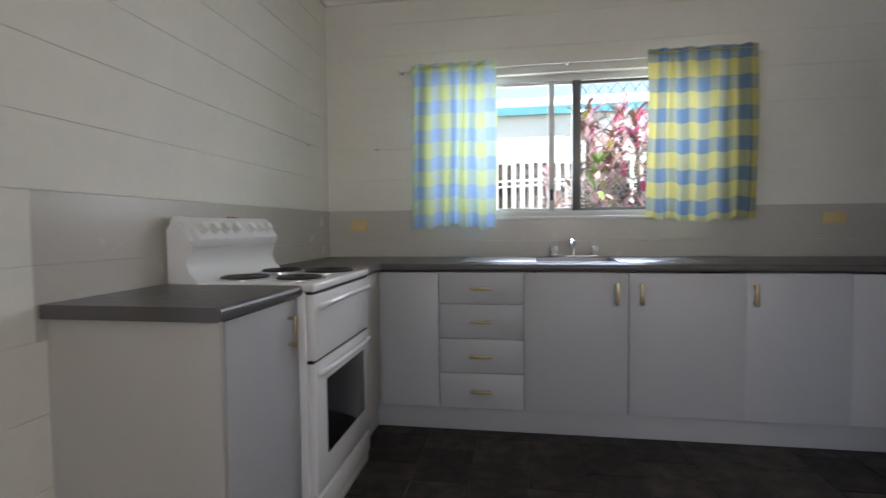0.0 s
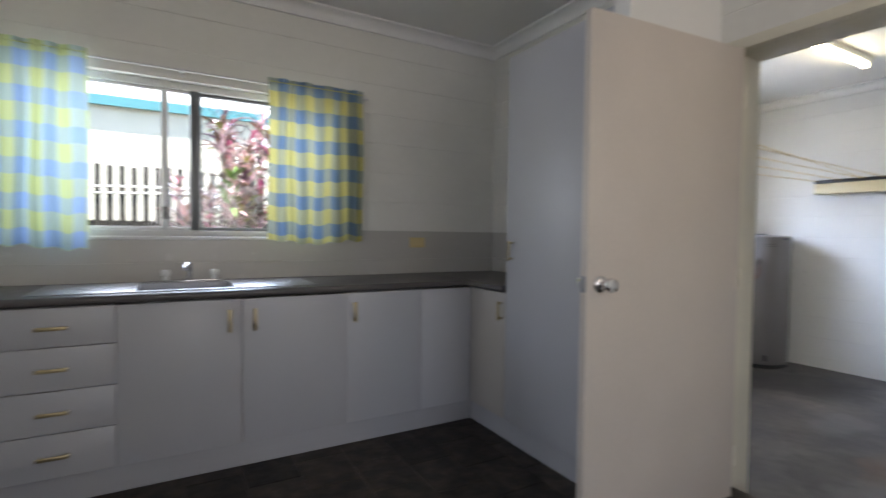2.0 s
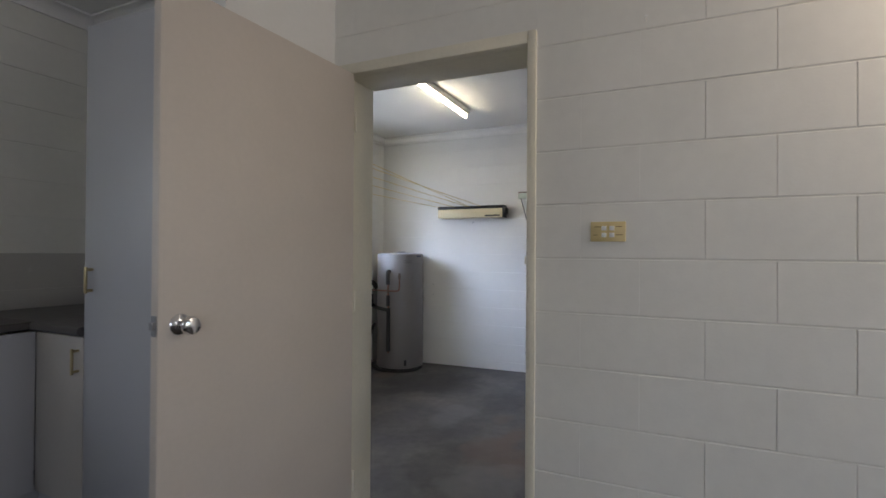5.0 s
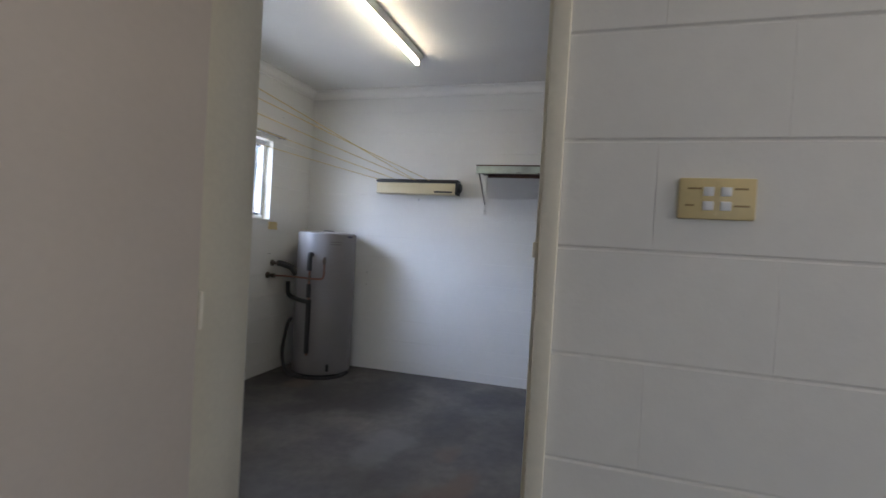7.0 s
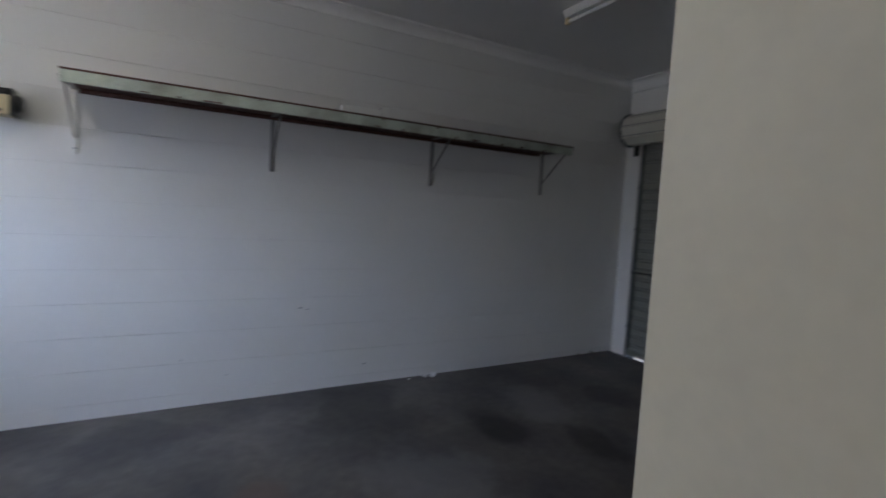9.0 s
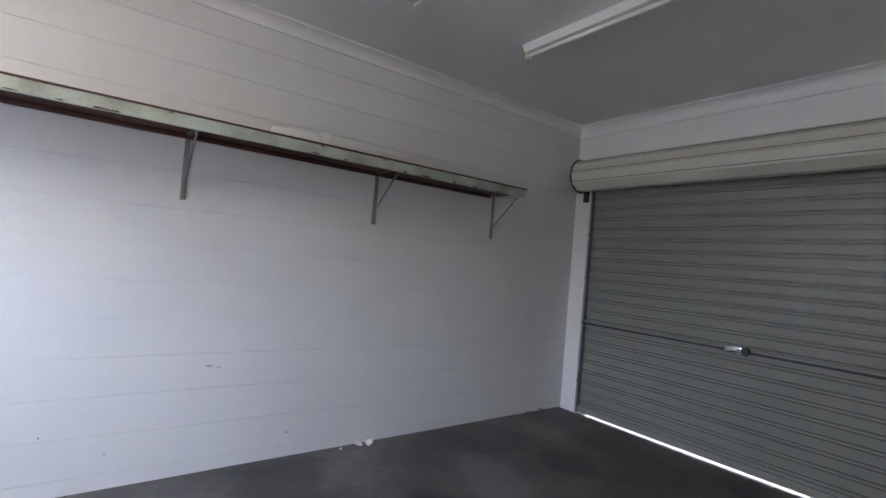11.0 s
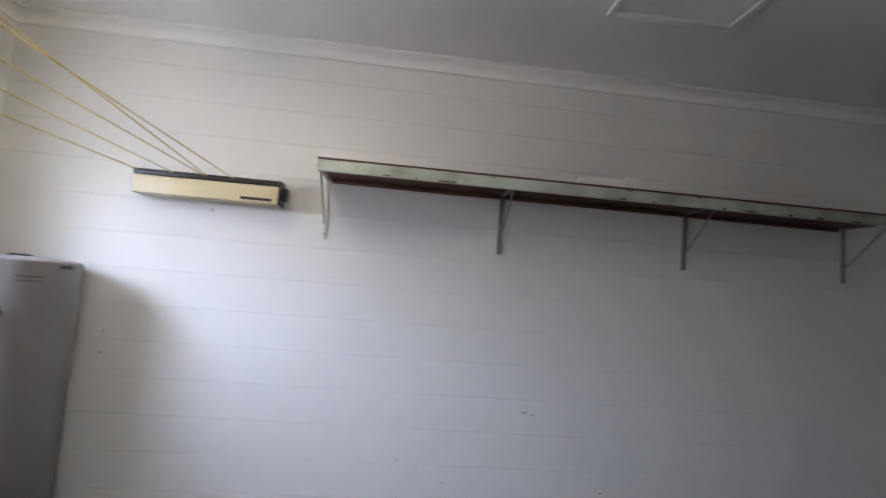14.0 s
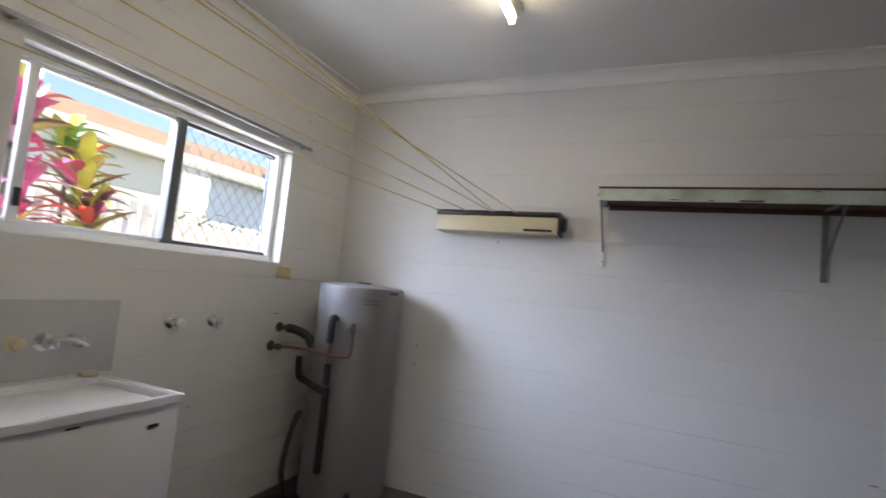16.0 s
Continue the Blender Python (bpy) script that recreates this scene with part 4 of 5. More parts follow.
lathe(bm, (HX - 0.02, HY - 0.02, HT + 0.006), [(0.05, 0), (0.05, 0.012), (0.04, 0.016), (0, 0.016)], seg=20)
part("top_cap", bm, BLACK, hws, "black top cap")


def on_tank(angle, z, out=0.0):
    """A point on the tank's skin; the angle runs from -x towards -y."""
    a = radians(angle)
    return Vector((HX - (HR + out) * math.cos(a), HY - (HR + out) * math.sin(a), z))


def skin_panel(a0, a1, z0, z1, out):
    bm = bmesh.new()
    k = 10
    lo = [bm.verts.new(on_tank(a0 + (a1 - a0) * i / k, z0, out)) for i in range(k + 1)]
    hi = [bm.verts.new(on_tank(a0 + (a1 - a0) * i / k, z1, out)) for i in range(k + 1)]
    for i in range(k):
        bm.faces.new((lo[i], lo[i + 1], hi[i + 1], hi[i]))
    bmesh.ops.solidify(bm, geom=bm.faces, thickness=out)
    return bm


PRINT = material("label_print", (0.11, 0.10, 0.10), 0.5)
for z in (1.118, 1.098):
    part("label_bar", skin_panel(36, 58, z, z + 0.006, 0.0012), PRINT, tank, "faded printed label line")
part("rating_label", skin_panel(72, 88, 1.165, 1.182, 0.0015), material("label_dark", (0.05, 0.05, 0.09), 0.5), tank, "small dark label")
part("conduit", tube([on_tank(2, 0.60, 0.02), on_tank(2, 0.4, 0.02), on_tank(2, 0.12, 0.02)], 0.022), RUBBER, hws, "black lagged pipe")
part("drain_cock", merged(rods((on_tank(40, 0.0), on_tank(40, 0.0, 0.05), 0.012)), rods((on_tank(40, -0.03, 0.045), on_tank(40, 0.03, 0.045), 0.014))), BLACK, hws, "black drain cock")
pipes = thing("water_pipes", (5.415, 2.95, 0.85), "black lagged and copper pipes to the heater", "pipes")
TARNISH = material("tarnished_brass", (0.14, 0.11, 0.085), 0.5, metal=0.7, vary=0.3)
V1, V2 = Vector((5.455, YW, 0.90)), Vector((5.395, YW, 0.79))
for v in (V1, V2):
    bm = bmesh.new()
    lathe(bm, v, [(0.03, 0.001), (0.03, 0.008), (0.014, 0.012), (0.014, 0.05), (0.02, 0.055), (0.02, 0.075), (0, 0.078)], axis=(0, -1, 0), seg=14)
    part("wall_valve", bm, TARNISH, pipes, "tarnished wall valve")
part("lagged_pipe", tube([V1 + Vector((0, -0.06, 0)), V1 + Vector((0.03, -0.09, -0.005)), V1 + Vector((0.08, -0.16, -0.04)), V1 + Vector((0.09, -0.20, -0.10))], 0.028), RUBBER, pipes, "black foam lagged pipe")
part("copper_pipe", tube([V2 + Vector((0, -0.06, 0)), V2 + Vector((0.06, -0.16, 0)), on_tank(2, 0.79, 0.035), on_tank(22, 0.79, 0.035), on_tank(27, 0.82, 0.03), on_tank(27, 0.93, 0.02), on_tank(27, 0.95, 0.0)], 0.0085), COPPER, pipes, "dull copper pipe")
part("lagged_pipe", tube([on_tank(2, 1.0, 0.0), on_tank(2, 1.0, 0.03), on_tank(2, 0.95, 0.035), on_tank(2, 0.86, 0.035)], 0.022), RUBBER, pipes, "black foam lagged pipe")
part("lagged_pipe", tube([on_tank(2, 0.74, 0.03), on_tank(2, 0.62, 0.03)], 0.02), RUBBER, pipes, "black foam lagged pipe")
part("lagged_pipe", tube([V2 + Vector((0.09, -0.16, -0.05)), V2 + Vector((0.09, -0.17, -0.16)), V2 + Vector((0.11, -0.22, -0.20)), on_tank(2, 0.575, 0.03)], 0.02), RUBBER, pipes, "black foam lagged pipe")
part("riser_pipe", tube([on_tank(2, 1.0, 0.02), on_tank(2, 0.8, 0.028), on_tank(2, 0.5, 0.022), on_tank(2, 0.10, 0.016)], 0.010, seg=8), COPPER, pipes, "dull copper riser")
part("tee", rods((on_tank(2, 0.765, 0.03), on_tank(2, 0.815, 0.03), 0.016), seg=10), TARNISH, pipes, "tarnished brass tee")
part("relief_valve", rods((on_tank(27, 0.95, -0.01), on_tank(27, 0.95, 0.045), 0.018), (on_tank(27, 0.92, 0.03), on_tank(27, 0.985, 0.03), 0.013), seg=10), TARNISH, pipes, "tarnished brass relief valve")
hose = [(5.53, 2.82, 0.40), (5.49, 2.82, 0.36), (5.43, 2.81, 0.24), (5.395, 2.80, 0.08), (5.40, 2.76, GF + 0.06), (5.405, 2.68, GF + 0.02), on_tank(10, GF + 0.014, 0.04), on_tank(35, GF + 0.014, 0.04), on_tank(60, GF + 0.016, 0.035), on_tank(85, GF + 0.03, 0.02)]
solid("drain_hose", tube(hose, 0.015), RUBBER, "black rubber drain hose round the heater's foot", "hose")

# laundry tub
UX0, UX1, UY0 = 3.80, 4.40, 2.476
UZ = 0.755
tub = thing("laundry_tub", (4.115, 2.75, GF), "white laundry tub on a metal cabinet", "laundry tub")
cab = part("cabinet", merged(boxes((UX0 + 0.02, UX1 - 0.012, UY0 + 0.012, YW - 0.004, GF + 0.0, UZ - 0.028), bevel=0.004)), ENAMEL, tub)
part("door", boxes((UX0 + 0.07, UX1 - 0.07, UY0 + 0.006, UY0 + 0.016, GF + 0.08, UZ - 0.36), bevel=0.003), ENAMEL, cab)
part("vent_slot", boxes((UX1 - 0.13, UX1 - 0.09, UY0 + 0.009, UY0 + 0.0125, UZ - 0.105, UZ - 0.092)), BLACK, cab, "small dark slot")
part("vent_slot", boxes((UX1 - 0.40, UX1 - 0.36, UY0 + 0.009, UY0 + 0.0125, UZ - 0.050, UZ - 0.044)), BLACK, cab, "small dark slot")
rim = bmesh.new()
# open basin: outer lip, sloping inside, floor
o = [(UX0, UY0), (UX1, UY0), (UX1, YW - 0.003), (UX0, YW - 0.003)]
inn = [(UX0 + 0.035, UY0 + 0.035), (UX1 - 0.045, UY0 + 0.035), (UX1 - 0.045, YW - 0.075), (UX0 + 0.035, YW - 0.075)]
bot = [(UX0 + 0.08, UY0 + 0.08), (UX1 - 0.10, UY0 + 0.08), (UX1 - 0.10, YW - 0.11), (UX0 + 0.08, YW - 0.11)]
rings = [[rim.verts.new((x, y, z)) for x, y in ring] for ring, z in ((o, UZ - 0.028), (o, UZ), (inn, UZ - 0.002), (bot, UZ - 0.26))]
for a, b in zip(rings, rings[1:]):
    for i in range(4):
        rim.faces.new((a[i], a[(i + 1) % 4], b[(i + 1) % 4], b[i]))
rim.faces.new(rings[-1])
bmesh.ops.bevel(rim, geom=[e for e in rim.edges], offset=0.004, segments=2, affect="EDGES")
part("basin", rim, ENAMEL, tub)
soap = solid("soap", boxes((4.285, 4.35, 2.915, 2.955, UZ + 0.0, UZ + 0.02), bevel=0.008), material("old_soap", (0.55, 0.50, 0.36), 0.5), "worn bar of soap on the tub rim", "soap")
splash = solid("splash_panel", boxes((UX0 - 0.05, 4.445, YW - 0.006, YW - 0.001, UZ + 0.0, 1.055), bevel=0.001), SPLASH, "grey sheet splash panel behind the tub", "splash panel", kind="structure")
ttap = thing("laundry_tap", (4.165, YW, 0.90), "chrome wall tap set over the laundry tub", "tap")
for x, m_, lab in ((4.07, LINE_BOX, "yellowed clear plastic tap handle"), (4.27, CHROME, "chrome tap handle")):
    bm = bmesh.new()
    lathe(bm, (x, YW - 0.006, 0.895), [(0.028, 0), (0.028, 0.006), (0.013, 0.012), (0.013, 0.03), (0.022, 0.036), (0.025, 0.05), (0.02, 0.062), (0, 0.065)], axis=(0, -1, 0), seg=12)
    part("tap_handle", bm, m_, ttap, lab)
bm = bmesh.new()
lathe(bm, (4.17, YW - 0.006, 0.895), [(0.034, 0), (0.034, 0.006), (0.018, 0.012), (0.016, 0.04), (0.022, 0.045), (0.02, 0.07), (0, 0.072)], axis=(0, -1, 0), seg=18)
part("tap_body", bm, CHROME, ttap)
part("spout", tube([(4.17, YW - 0.05, 0.905), (4.185, YW - 0.09, 0.915), (4.215, YW - 0.15, 0.912), (4.235, YW - 0.18, 0.90)], 0.010), CHROME, ttap)


def machine_tap(x):
    t = thing("washing_machine_tap", (x, YW, 0.955), "chrome wall tap with a clear plastic handle", "tap", "washing machine taps")
    bm = bmesh.new()
    lathe(bm, (x, YW, 0.955), [(0.032, 0.001), (0.032, 0.007), (0.02, 0.013), (0.016, 0.018), (0.016, 0.045), (0.012, 0.05), (0, 0.052)], axis=(0, -1, 0), seg=18)
    part("body", bm, CHROME, t)
    bm = bmesh.new()
    lathe(bm, (x + 0.004, YW - 0.048, 0.955), [(0.010, 0), (0.019, 0.006), (0.022, 0.02), (0.018, 0.032), (0, 0.034)], axis=(0.25, -1, 0), seg=8)
    part("tap_handle", bm, WHITE_PLASTIC, t, "clear plastic handle")
    part("outlet", rods(((x, YW - 0.028, 0.95), (x, YW - 0.034, 0.915), 0.011, 0.013)), CHROME, t)


machine_tap(4.7)
machine_tap(4.94)

# curtain track over the laundry window
track = thing("curtain_track", (4.715, YW - 0.04, 2.045), "grey metal curtain track over the laundry window", "curtain track")
part("track", boxes((3.855, 5.515, YW - 0.045, YW - 0.03, 2.035, 2.055), bevel=0.002), STEEL, track)
for x in (3.915, 4.665, 5.455):
    part("bracket", boxes((x - 0.008, x + 0.008, YW - 0.03, YW - 0.001, 2.035, 2.06)), STEEL, track)


# fluorescent battens
def batten(y, x1, tube_mat, label):
    f = thing("fluorescent_light", (x1 - 0.6, y, CZ), label, "ceiling light")
    part("housing", extrude([(y - 0.03, CZ - 0.001), (y - 0.045, CZ - 0.012), (y - 0.022, CZ - 0.05), (y + 0.022, CZ - 0.05), (y + 0.045, CZ - 0.012), (y + 0.03, CZ - 0.001)], "x", x1 - 1.23, x1), TRIM, f)
    part("tube", rods(((x1 - 1.205, y, CZ - 0.072), (x1 - 0.025, y, CZ - 0.072), 0.013)), tube_mat, f)
    for x in (x1 - 1.22, x1 - 0.01):
        part("end_holder", boxes((x - 0.010, x + 0.010, y - 0.016, y + 0.016, CZ - 0.09, CZ - 0.048), bevel=0.003), IVORY if tube_mat is TUBE_OFF else TRIM, f)


batten(1.575, 5.20, TUBE_ON, "lit fluorescent tube batten on the garage ceiling")
batten(-1.59, 5.15, TUBE_OFF, "unlit fluorescent tube batten on the garage ceiling")

hatch = thing("ceiling_hatch", (4.915, -0.48, CZ), "white framed manhole cover in the garage ceiling", "ceiling hatch", kind="structure")
hx0, hx1, hy0, hy1 = 4.65, 5.30, -0.85, -0.20
for r in ((hx0, hx1, hy0, hy0 + 0.04), (hx0, hx1, hy1 - 0.04, hy1), (hx0, hx0 + 0.04, hy0 + 0.04, hy1 - 0.04), (hx1 - 0.04, hx1, hy0 + 0.04, hy1 - 0.04)):
    part("frame", boxes((*r, CZ - 0.016, CZ - 0.0005), bevel=0.003), TRIM, hatch)
part("cover", boxes((hx0 + 0.042, hx1 - 0.042, hy0 + 0.042, hy1 - 0.042, CZ - 0.006, CZ - 0.0005)), CEILING, hatch)

# marks and scraps
MARK = material("scuff", (0.35, 0.34, 0.34), 0.7, vary=0.2)


def blotch(name, parent, centre, u, v, w, h, mat, seed, thick=0.0012):
    """A small ragged flake of given width and height in the plane of u and v."""
    r, bm = random.Random(seed), bmesh.new()
    c, u, v = Vector(centre), Vector(u), Vector(v)
    nrm = u.cross(v).normalized() * thick
    ring = [c + u * w * r.uniform(0.5, 1.1) * math.cos(0.524 * i) + v * h * r.uniform(0.5, 1.1) * math.sin(0.524 * i) for i in range(12)]
    lo, hi = [bm.verts.new(p - nrm) for p in ring], [bm.verts.new(p + nrm) for p in ring]
    bm.faces.new(lo[::-1])
    bm.faces.new(hi)
    for i in range(12):
        bm.faces.new((lo[i], lo[(i + 1) % 12], hi[(i + 1) % 12], hi[i]))
    return part(name, bm, mat, parent)


east = bpy.data.objects["wall_east"]
for k, (y, z, w, h) in enumerate(((-0.11, 0.526, 0.022, 0.005), (-0.16, 0.515, 0.012, 0.004), (1.80, 1.565, 0.006, 0.012), (0.35, 0.10, 0.008, 0.004), (0.62, 0.22, 0.006, 0.006), (-0.6, 0.08, 0.012, 0.005), (2.3, 0.72, 0.004, 0.012), (2.3, 0.84, 0.004, 0.014))):
    blotch("scuff_mark", east, (XF, y, z), (0, 1, 0), (0, 0, 1), w, h, MARK, k)
for k in range(16):
    rng = random.Random(70 + k)
    y, low = rng.uniform(-2.1, 1.1), rng.random() < 0.7
    blotch("paint_chip", shelf, (SHX, y, SHZ - (0.060 if low else 0.012)), (0, 1, 0), (0, 0, 1), rng.uniform(0.015, 0.05), rng.uniform(0.003, 0.007), SHELF_WOOD, 90 + k, 0.0008)
north = bpy.data.objects["wall_north"]
for k, (x, z, w, h) in enumerate(((5.6, 2.24, 0.014, 0.004), (5.5, 0.985, 0.03, 0.005), (-0.66, 1.60, 0.018, 0.006), (4.95, 0.52, 0.02, 0.004))):
    blotch("scuff_mark", north, (x, YW, z), (1, 0, 0), (0, 0, 1), w, h, MARK, 20 + k)
blotch("scuff_mark", bpy.data.objects["wall_west"], (XL, 2.69, 1.59), (0, 1, 0), (0, 0, 1), 0.03, 0.005, MARK, 31)
flakes = thing("plaster_flakes", (5.95, -1.08, GF + 0.011 * 4.08), "small pile of fallen plaster flakes at the wall's foot", "debris")
rng = random.Random(8)
for k in range(9):
    s_ = rng.uniform(0.008, 0.035)
    c_ = (5.955 + rng.uniform(-0.03, 0.03), -1.08 + rng.uniform(-0.13, 0.13), GF + 0.011 * 4.08 + 0.006 + 0.25 * s_)
    blotch("flake", flakes, c_, (1, 0.2, 0.5), (0, 1, rng.uniform(-0.4, 0.6)), s_ * 0.7, s_, WHITE_WALL, 50 + k, 0.003)
scraps = thing("leaf_scraps", (5.93, -3.0, GF + 0.011 * 6.0), "dry dark leaf scraps by the roller door", "debris")
for k in range(8):
    c_ = (5.95 + rng.uniform(-0.14, 0.03), -2.98 + rng.uniform(-0.2, 0.3), GF + 0.011 * 5.98 + 0.012)
    blotch("scrap", scraps, c_, (1, 0.3, 0.2), (0, 1, rng.uniform(-0.3, 0.4)), rng.uniform(0.012, 0.03), rng.uniform(0.01, 0.02), CHIP, 150 + k, 0.002)
SHIFT = Vector((0, 0, 0))
nail = solid("wall_nail", rods(((XD - 0.001, -0.12, 2.03), (XD - 0.025, -0.12, 2.036), 0.0025), ((XD - 0.024, -0.12, 2.036), (XD - 0.026, -0.12, 2.037), 0.006), seg=8), TRIM, "white painted nail in the block wall", "nail")

# wall lamp in the kitchen, beside the walker
wl = thing("wall_lamp", (XD, -1.22, 2.12), "small warm wall lamp with a bare bulb", "wall lamp")
part("backplate", boxes((XD - 0.02, XD - 0.001, -1.27, -1.17, 2.09, 2.23), bevel=0.004), TRIM, wl)
part("arm", tube([(XD - 0.02, -1.22, 2.16), (XD - 0.12, -1.22, 2.19), (XD - 0.2, -1.22, 2.17), (XD - 0.22, -1.22, 2.14)], 0.009), BRASS, wl)
bm = bmesh.new()
lathe(bm, (2.5, -1.22, 2.145), [(0.014, 0), (0.016, -0.02), (0.03, -0.04), (0.03, -0.055), (0.0, -0.07)], axis=(0, 0, 1), seg=16)
part("bulb", bm, glow_material("warm_bulb", (1.0, 0.8, 0.55), 4.0), wl, "lit warm bulb")

# ---- outside ----
GRASS = material("garden_soil_and_grass", (0.10, 0.11, 0.05), 0.9, vary=0.4, grain=30, coarse=1.5, tint=(0.16, 0.13, 0.09), blotch=0.4)
bm = bmesh.new()
bmesh.ops.create_grid(bm, x_segments=2, y_segments=2, size=400)
bmesh.ops.translate(bm, vec=(0, 0, GF - 0.12), verts=bm.verts)
solid("ground", bm, GRASS, "garden ground of soil and dry grass", "ground", kind="structure")
drive = solid("driveway", boxes((2.2, 6.6, -9, YR - 0.152, RF - 0.15, RF - 0.012)), material("pale_concrete", (0.5, 0.49, 0.46), 0.8, vary=0.1), "pale concrete driveway in the sun", "driveway", kind="structure")

FENCE = material("weathered_dark_fence", (0.030, 0.026, 0.024), 0.8, vary=0.3, grain=30)
fence = thing("picket_fence", (2.5, 6.2, GF - 0.12), "dark weathered timber picket fence with gaps", "fence")
for z in (0.55, 1.22):
    part("rail", boxes((-4.0, 7.0, 6.25, 6.29, z, z + 0.07)), FENCE, fence)
rng = random.Random(5)
PALE_PICKET = material("grey_white_picket", (0.42, 0.40, 0.38), 0.8, vary=0.3, grain=30)
for x0, count, top, pitch, half, mat in ((-4.0, 70, 1.90, 0.112, 0.030, FENCE), (3.8, 22, 1.87, 0.15, 0.047, PALE_PICKET)):
    pick = part("picket", boxes((x0 - half, x0 + half, 6.22, 6.24, GF - 0.12, top), bevel=0.003), mat, fence)
    for i in range(1, count):
        ob = new("picket", pick.data)
        ob.parent = fence
        ob.location = (i * pitch, 0, rng.uniform(-0.03, 0.0))
HOUSE = material("cream_house_cladding", (0.80, 0.76, 0.66), 0.7, vary=0.05)
TEAL = material("teal_fascia_paint", (0.10, 0.30, 0.36), 0.5, vary=0.05)
METAL_ROOF = material("pale_metal_roof", (0.66, 0.67, 0.66), 0.5, vary=0.05)
house = thing("neighbour_house", (0, 10, GF - 0.12), "cream house with a teal fascia beyond the fence", "house")
part("wall", boxes((-9, 4.4, 9.0, 15.0, GF - 0.12, 3.12)), HOUSE, house)
# assumed wall base, added as dark backing for the fence's gaps
part("plinth", boxes((-9, 4.4, 8.96, 9.0, GF - 0.12, 1.25)), material("dark_fence_backing", (0.07, 0.06, 0.055), 0.85, vary=0.3, grain=20), house, "added dark backing behind the fence")
part("fascia", boxes((-9.3, 4.7, 8.88, 8.93, 3.10, 3.25)), TEAL, house, "teal painted fascia board")
part("roof", extrude([(8.9, 3.25), (12.0, 4.2), (15.1, 3.25)], "x", -9.3, 4.7), METAL_ROOF, house)

shed = thing("neighbour_carport", (9, 9.5, GF - 0.12), "cream carport with a grey-blue panel door", "carport")
part("wall", boxes((5.6, 14.5, 10.5, 14.0, GF - 0.12, 3.2)), HOUSE, shed)
part("front_wall", boxes((5.6, 9.2, 9.06, 9.13, GF - 0.12, 2.98)), HOUSE, shed)
part("panel_door", boxes((9.86, 12.7, 9.14, 9.19, GF - 0.12, 2.99), bevel=0.01), material("grey_blue_panel", (0.72, 0.76, 0.82), 0.6, vary=0.05), shed)
for x in (6.2, 9.2, 12.9):
    part("post", boxes((x, x + (0.62 if x == 9.2 else 0.14), 8.9, 9.04, GF - 0.12, 2.98), bevel=0.01), HOUSE, shed)
part("beam", boxes((5.6, 14.5, 8.86, 9.06, 2.98, 3.21), bevel=0.01), HOUSE, shed)
part("roof", extrude([(9.0, 3.22), (11.2, 4.1), (14.5, 3.22)], "x", 5.3, 14.8), material("brown_roof", (0.24, 0.15, 0.09), 0.7, vary=0.2, grain=12), shed)
part("gutter", boxes((11.2, 14.8, 8.9, 8.98, 3.22, 3.33), bevel=0.01), TEAL, shed)
solid("low_garden_wall", boxes((7.15, 14.0, 7.0, 7.2, GF - 0.12, 1.77), bevel=0.02), material("pinkish_block", (0.62, 0.50, 0.44), 0.8, vary=0.15, grain=15), "low pinkish block garden wall", "garden wall")

# pale cables slung along the fence
slung = thing("garden_cables", (0.4, 6.2, 1.62), "two pale cables slung along the picket fence", "cable")
for dz, ph in ((0.0, 0.3), (0.05, 1.4)):
    part("cable", tube([(-3.0 + 0.5 * i, 6.195, 1.60 + dz + 0.022 * math.sin(0.9 * i + ph)) for i in range(15)], 0.012, seg=6), WHITE_PLASTIC, slung)
# a low shrub bed between the garden wall and the carport
SHRUB = material("grey_green_shrub_leaf", (0.20, 0.23, 0.14), 0.6, vary=0.35, grain=9)
bm, rng = bmesh.new(), random.Random(21)
for k in range(1500):
    c = Vector((rng.uniform(7.6, 14.0), rng.uniform(7.5, 8.3), 0))
    c.z = rng.uniform(0.2, 1.98 + 0.16 * math.sin(c.x * 3.1) + 0.1 * math.sin(c.x * 7.7))
    a, b = rng.uniform(0, 6.28), rng.uniform(-0.7, 0.9)
    u, w = Vector((math.cos(a) * math.cos(b), math.sin(a) * math.cos(b), math.sin(b))) * rng.uniform(0.08, 0.16), Vector((-math.sin(a), math.cos(a), 0.2)) * rng.uniform(0.025, 0.05)
    v = [bm.verts.new(p) for p in (c - u, c + w, c + u, c - w)]
    bm.faces.new((v[0], v[1], v[2]))
    bm.faces.new((v[0], v[2], v[3]))
solid("shrub_bed", bm, SHRUB, "grey-green leafy shrub bed behind the garden wall", "shrubs", kind="stuff")

# cordylines: canes with rosettes of long pink and maroon leaves
LEAF_M = [material("leaf_" + n, c, 0.35, vary=0.25, grain=20) for n, c in (("maroon", (0.13, 0.03, 0.06)), ("pink", (0.62, 0.10, 0.24)), ("red", (0.50, 0.09, 0.05)), ("yellow_green", (0.42, 0.42, 0.07)), ("bronze", (0.20, 0.10, 0.05)), ("pale_pink", (0.75, 0.50, 0.52)), ("green", (0.14, 0.24, 0.05)), ("cream_pink", (0.80, 0.66, 0.62)))]
CANE = material("cane_bark", (0.16, 0.12, 0.09), 0.8, vary=0.2)


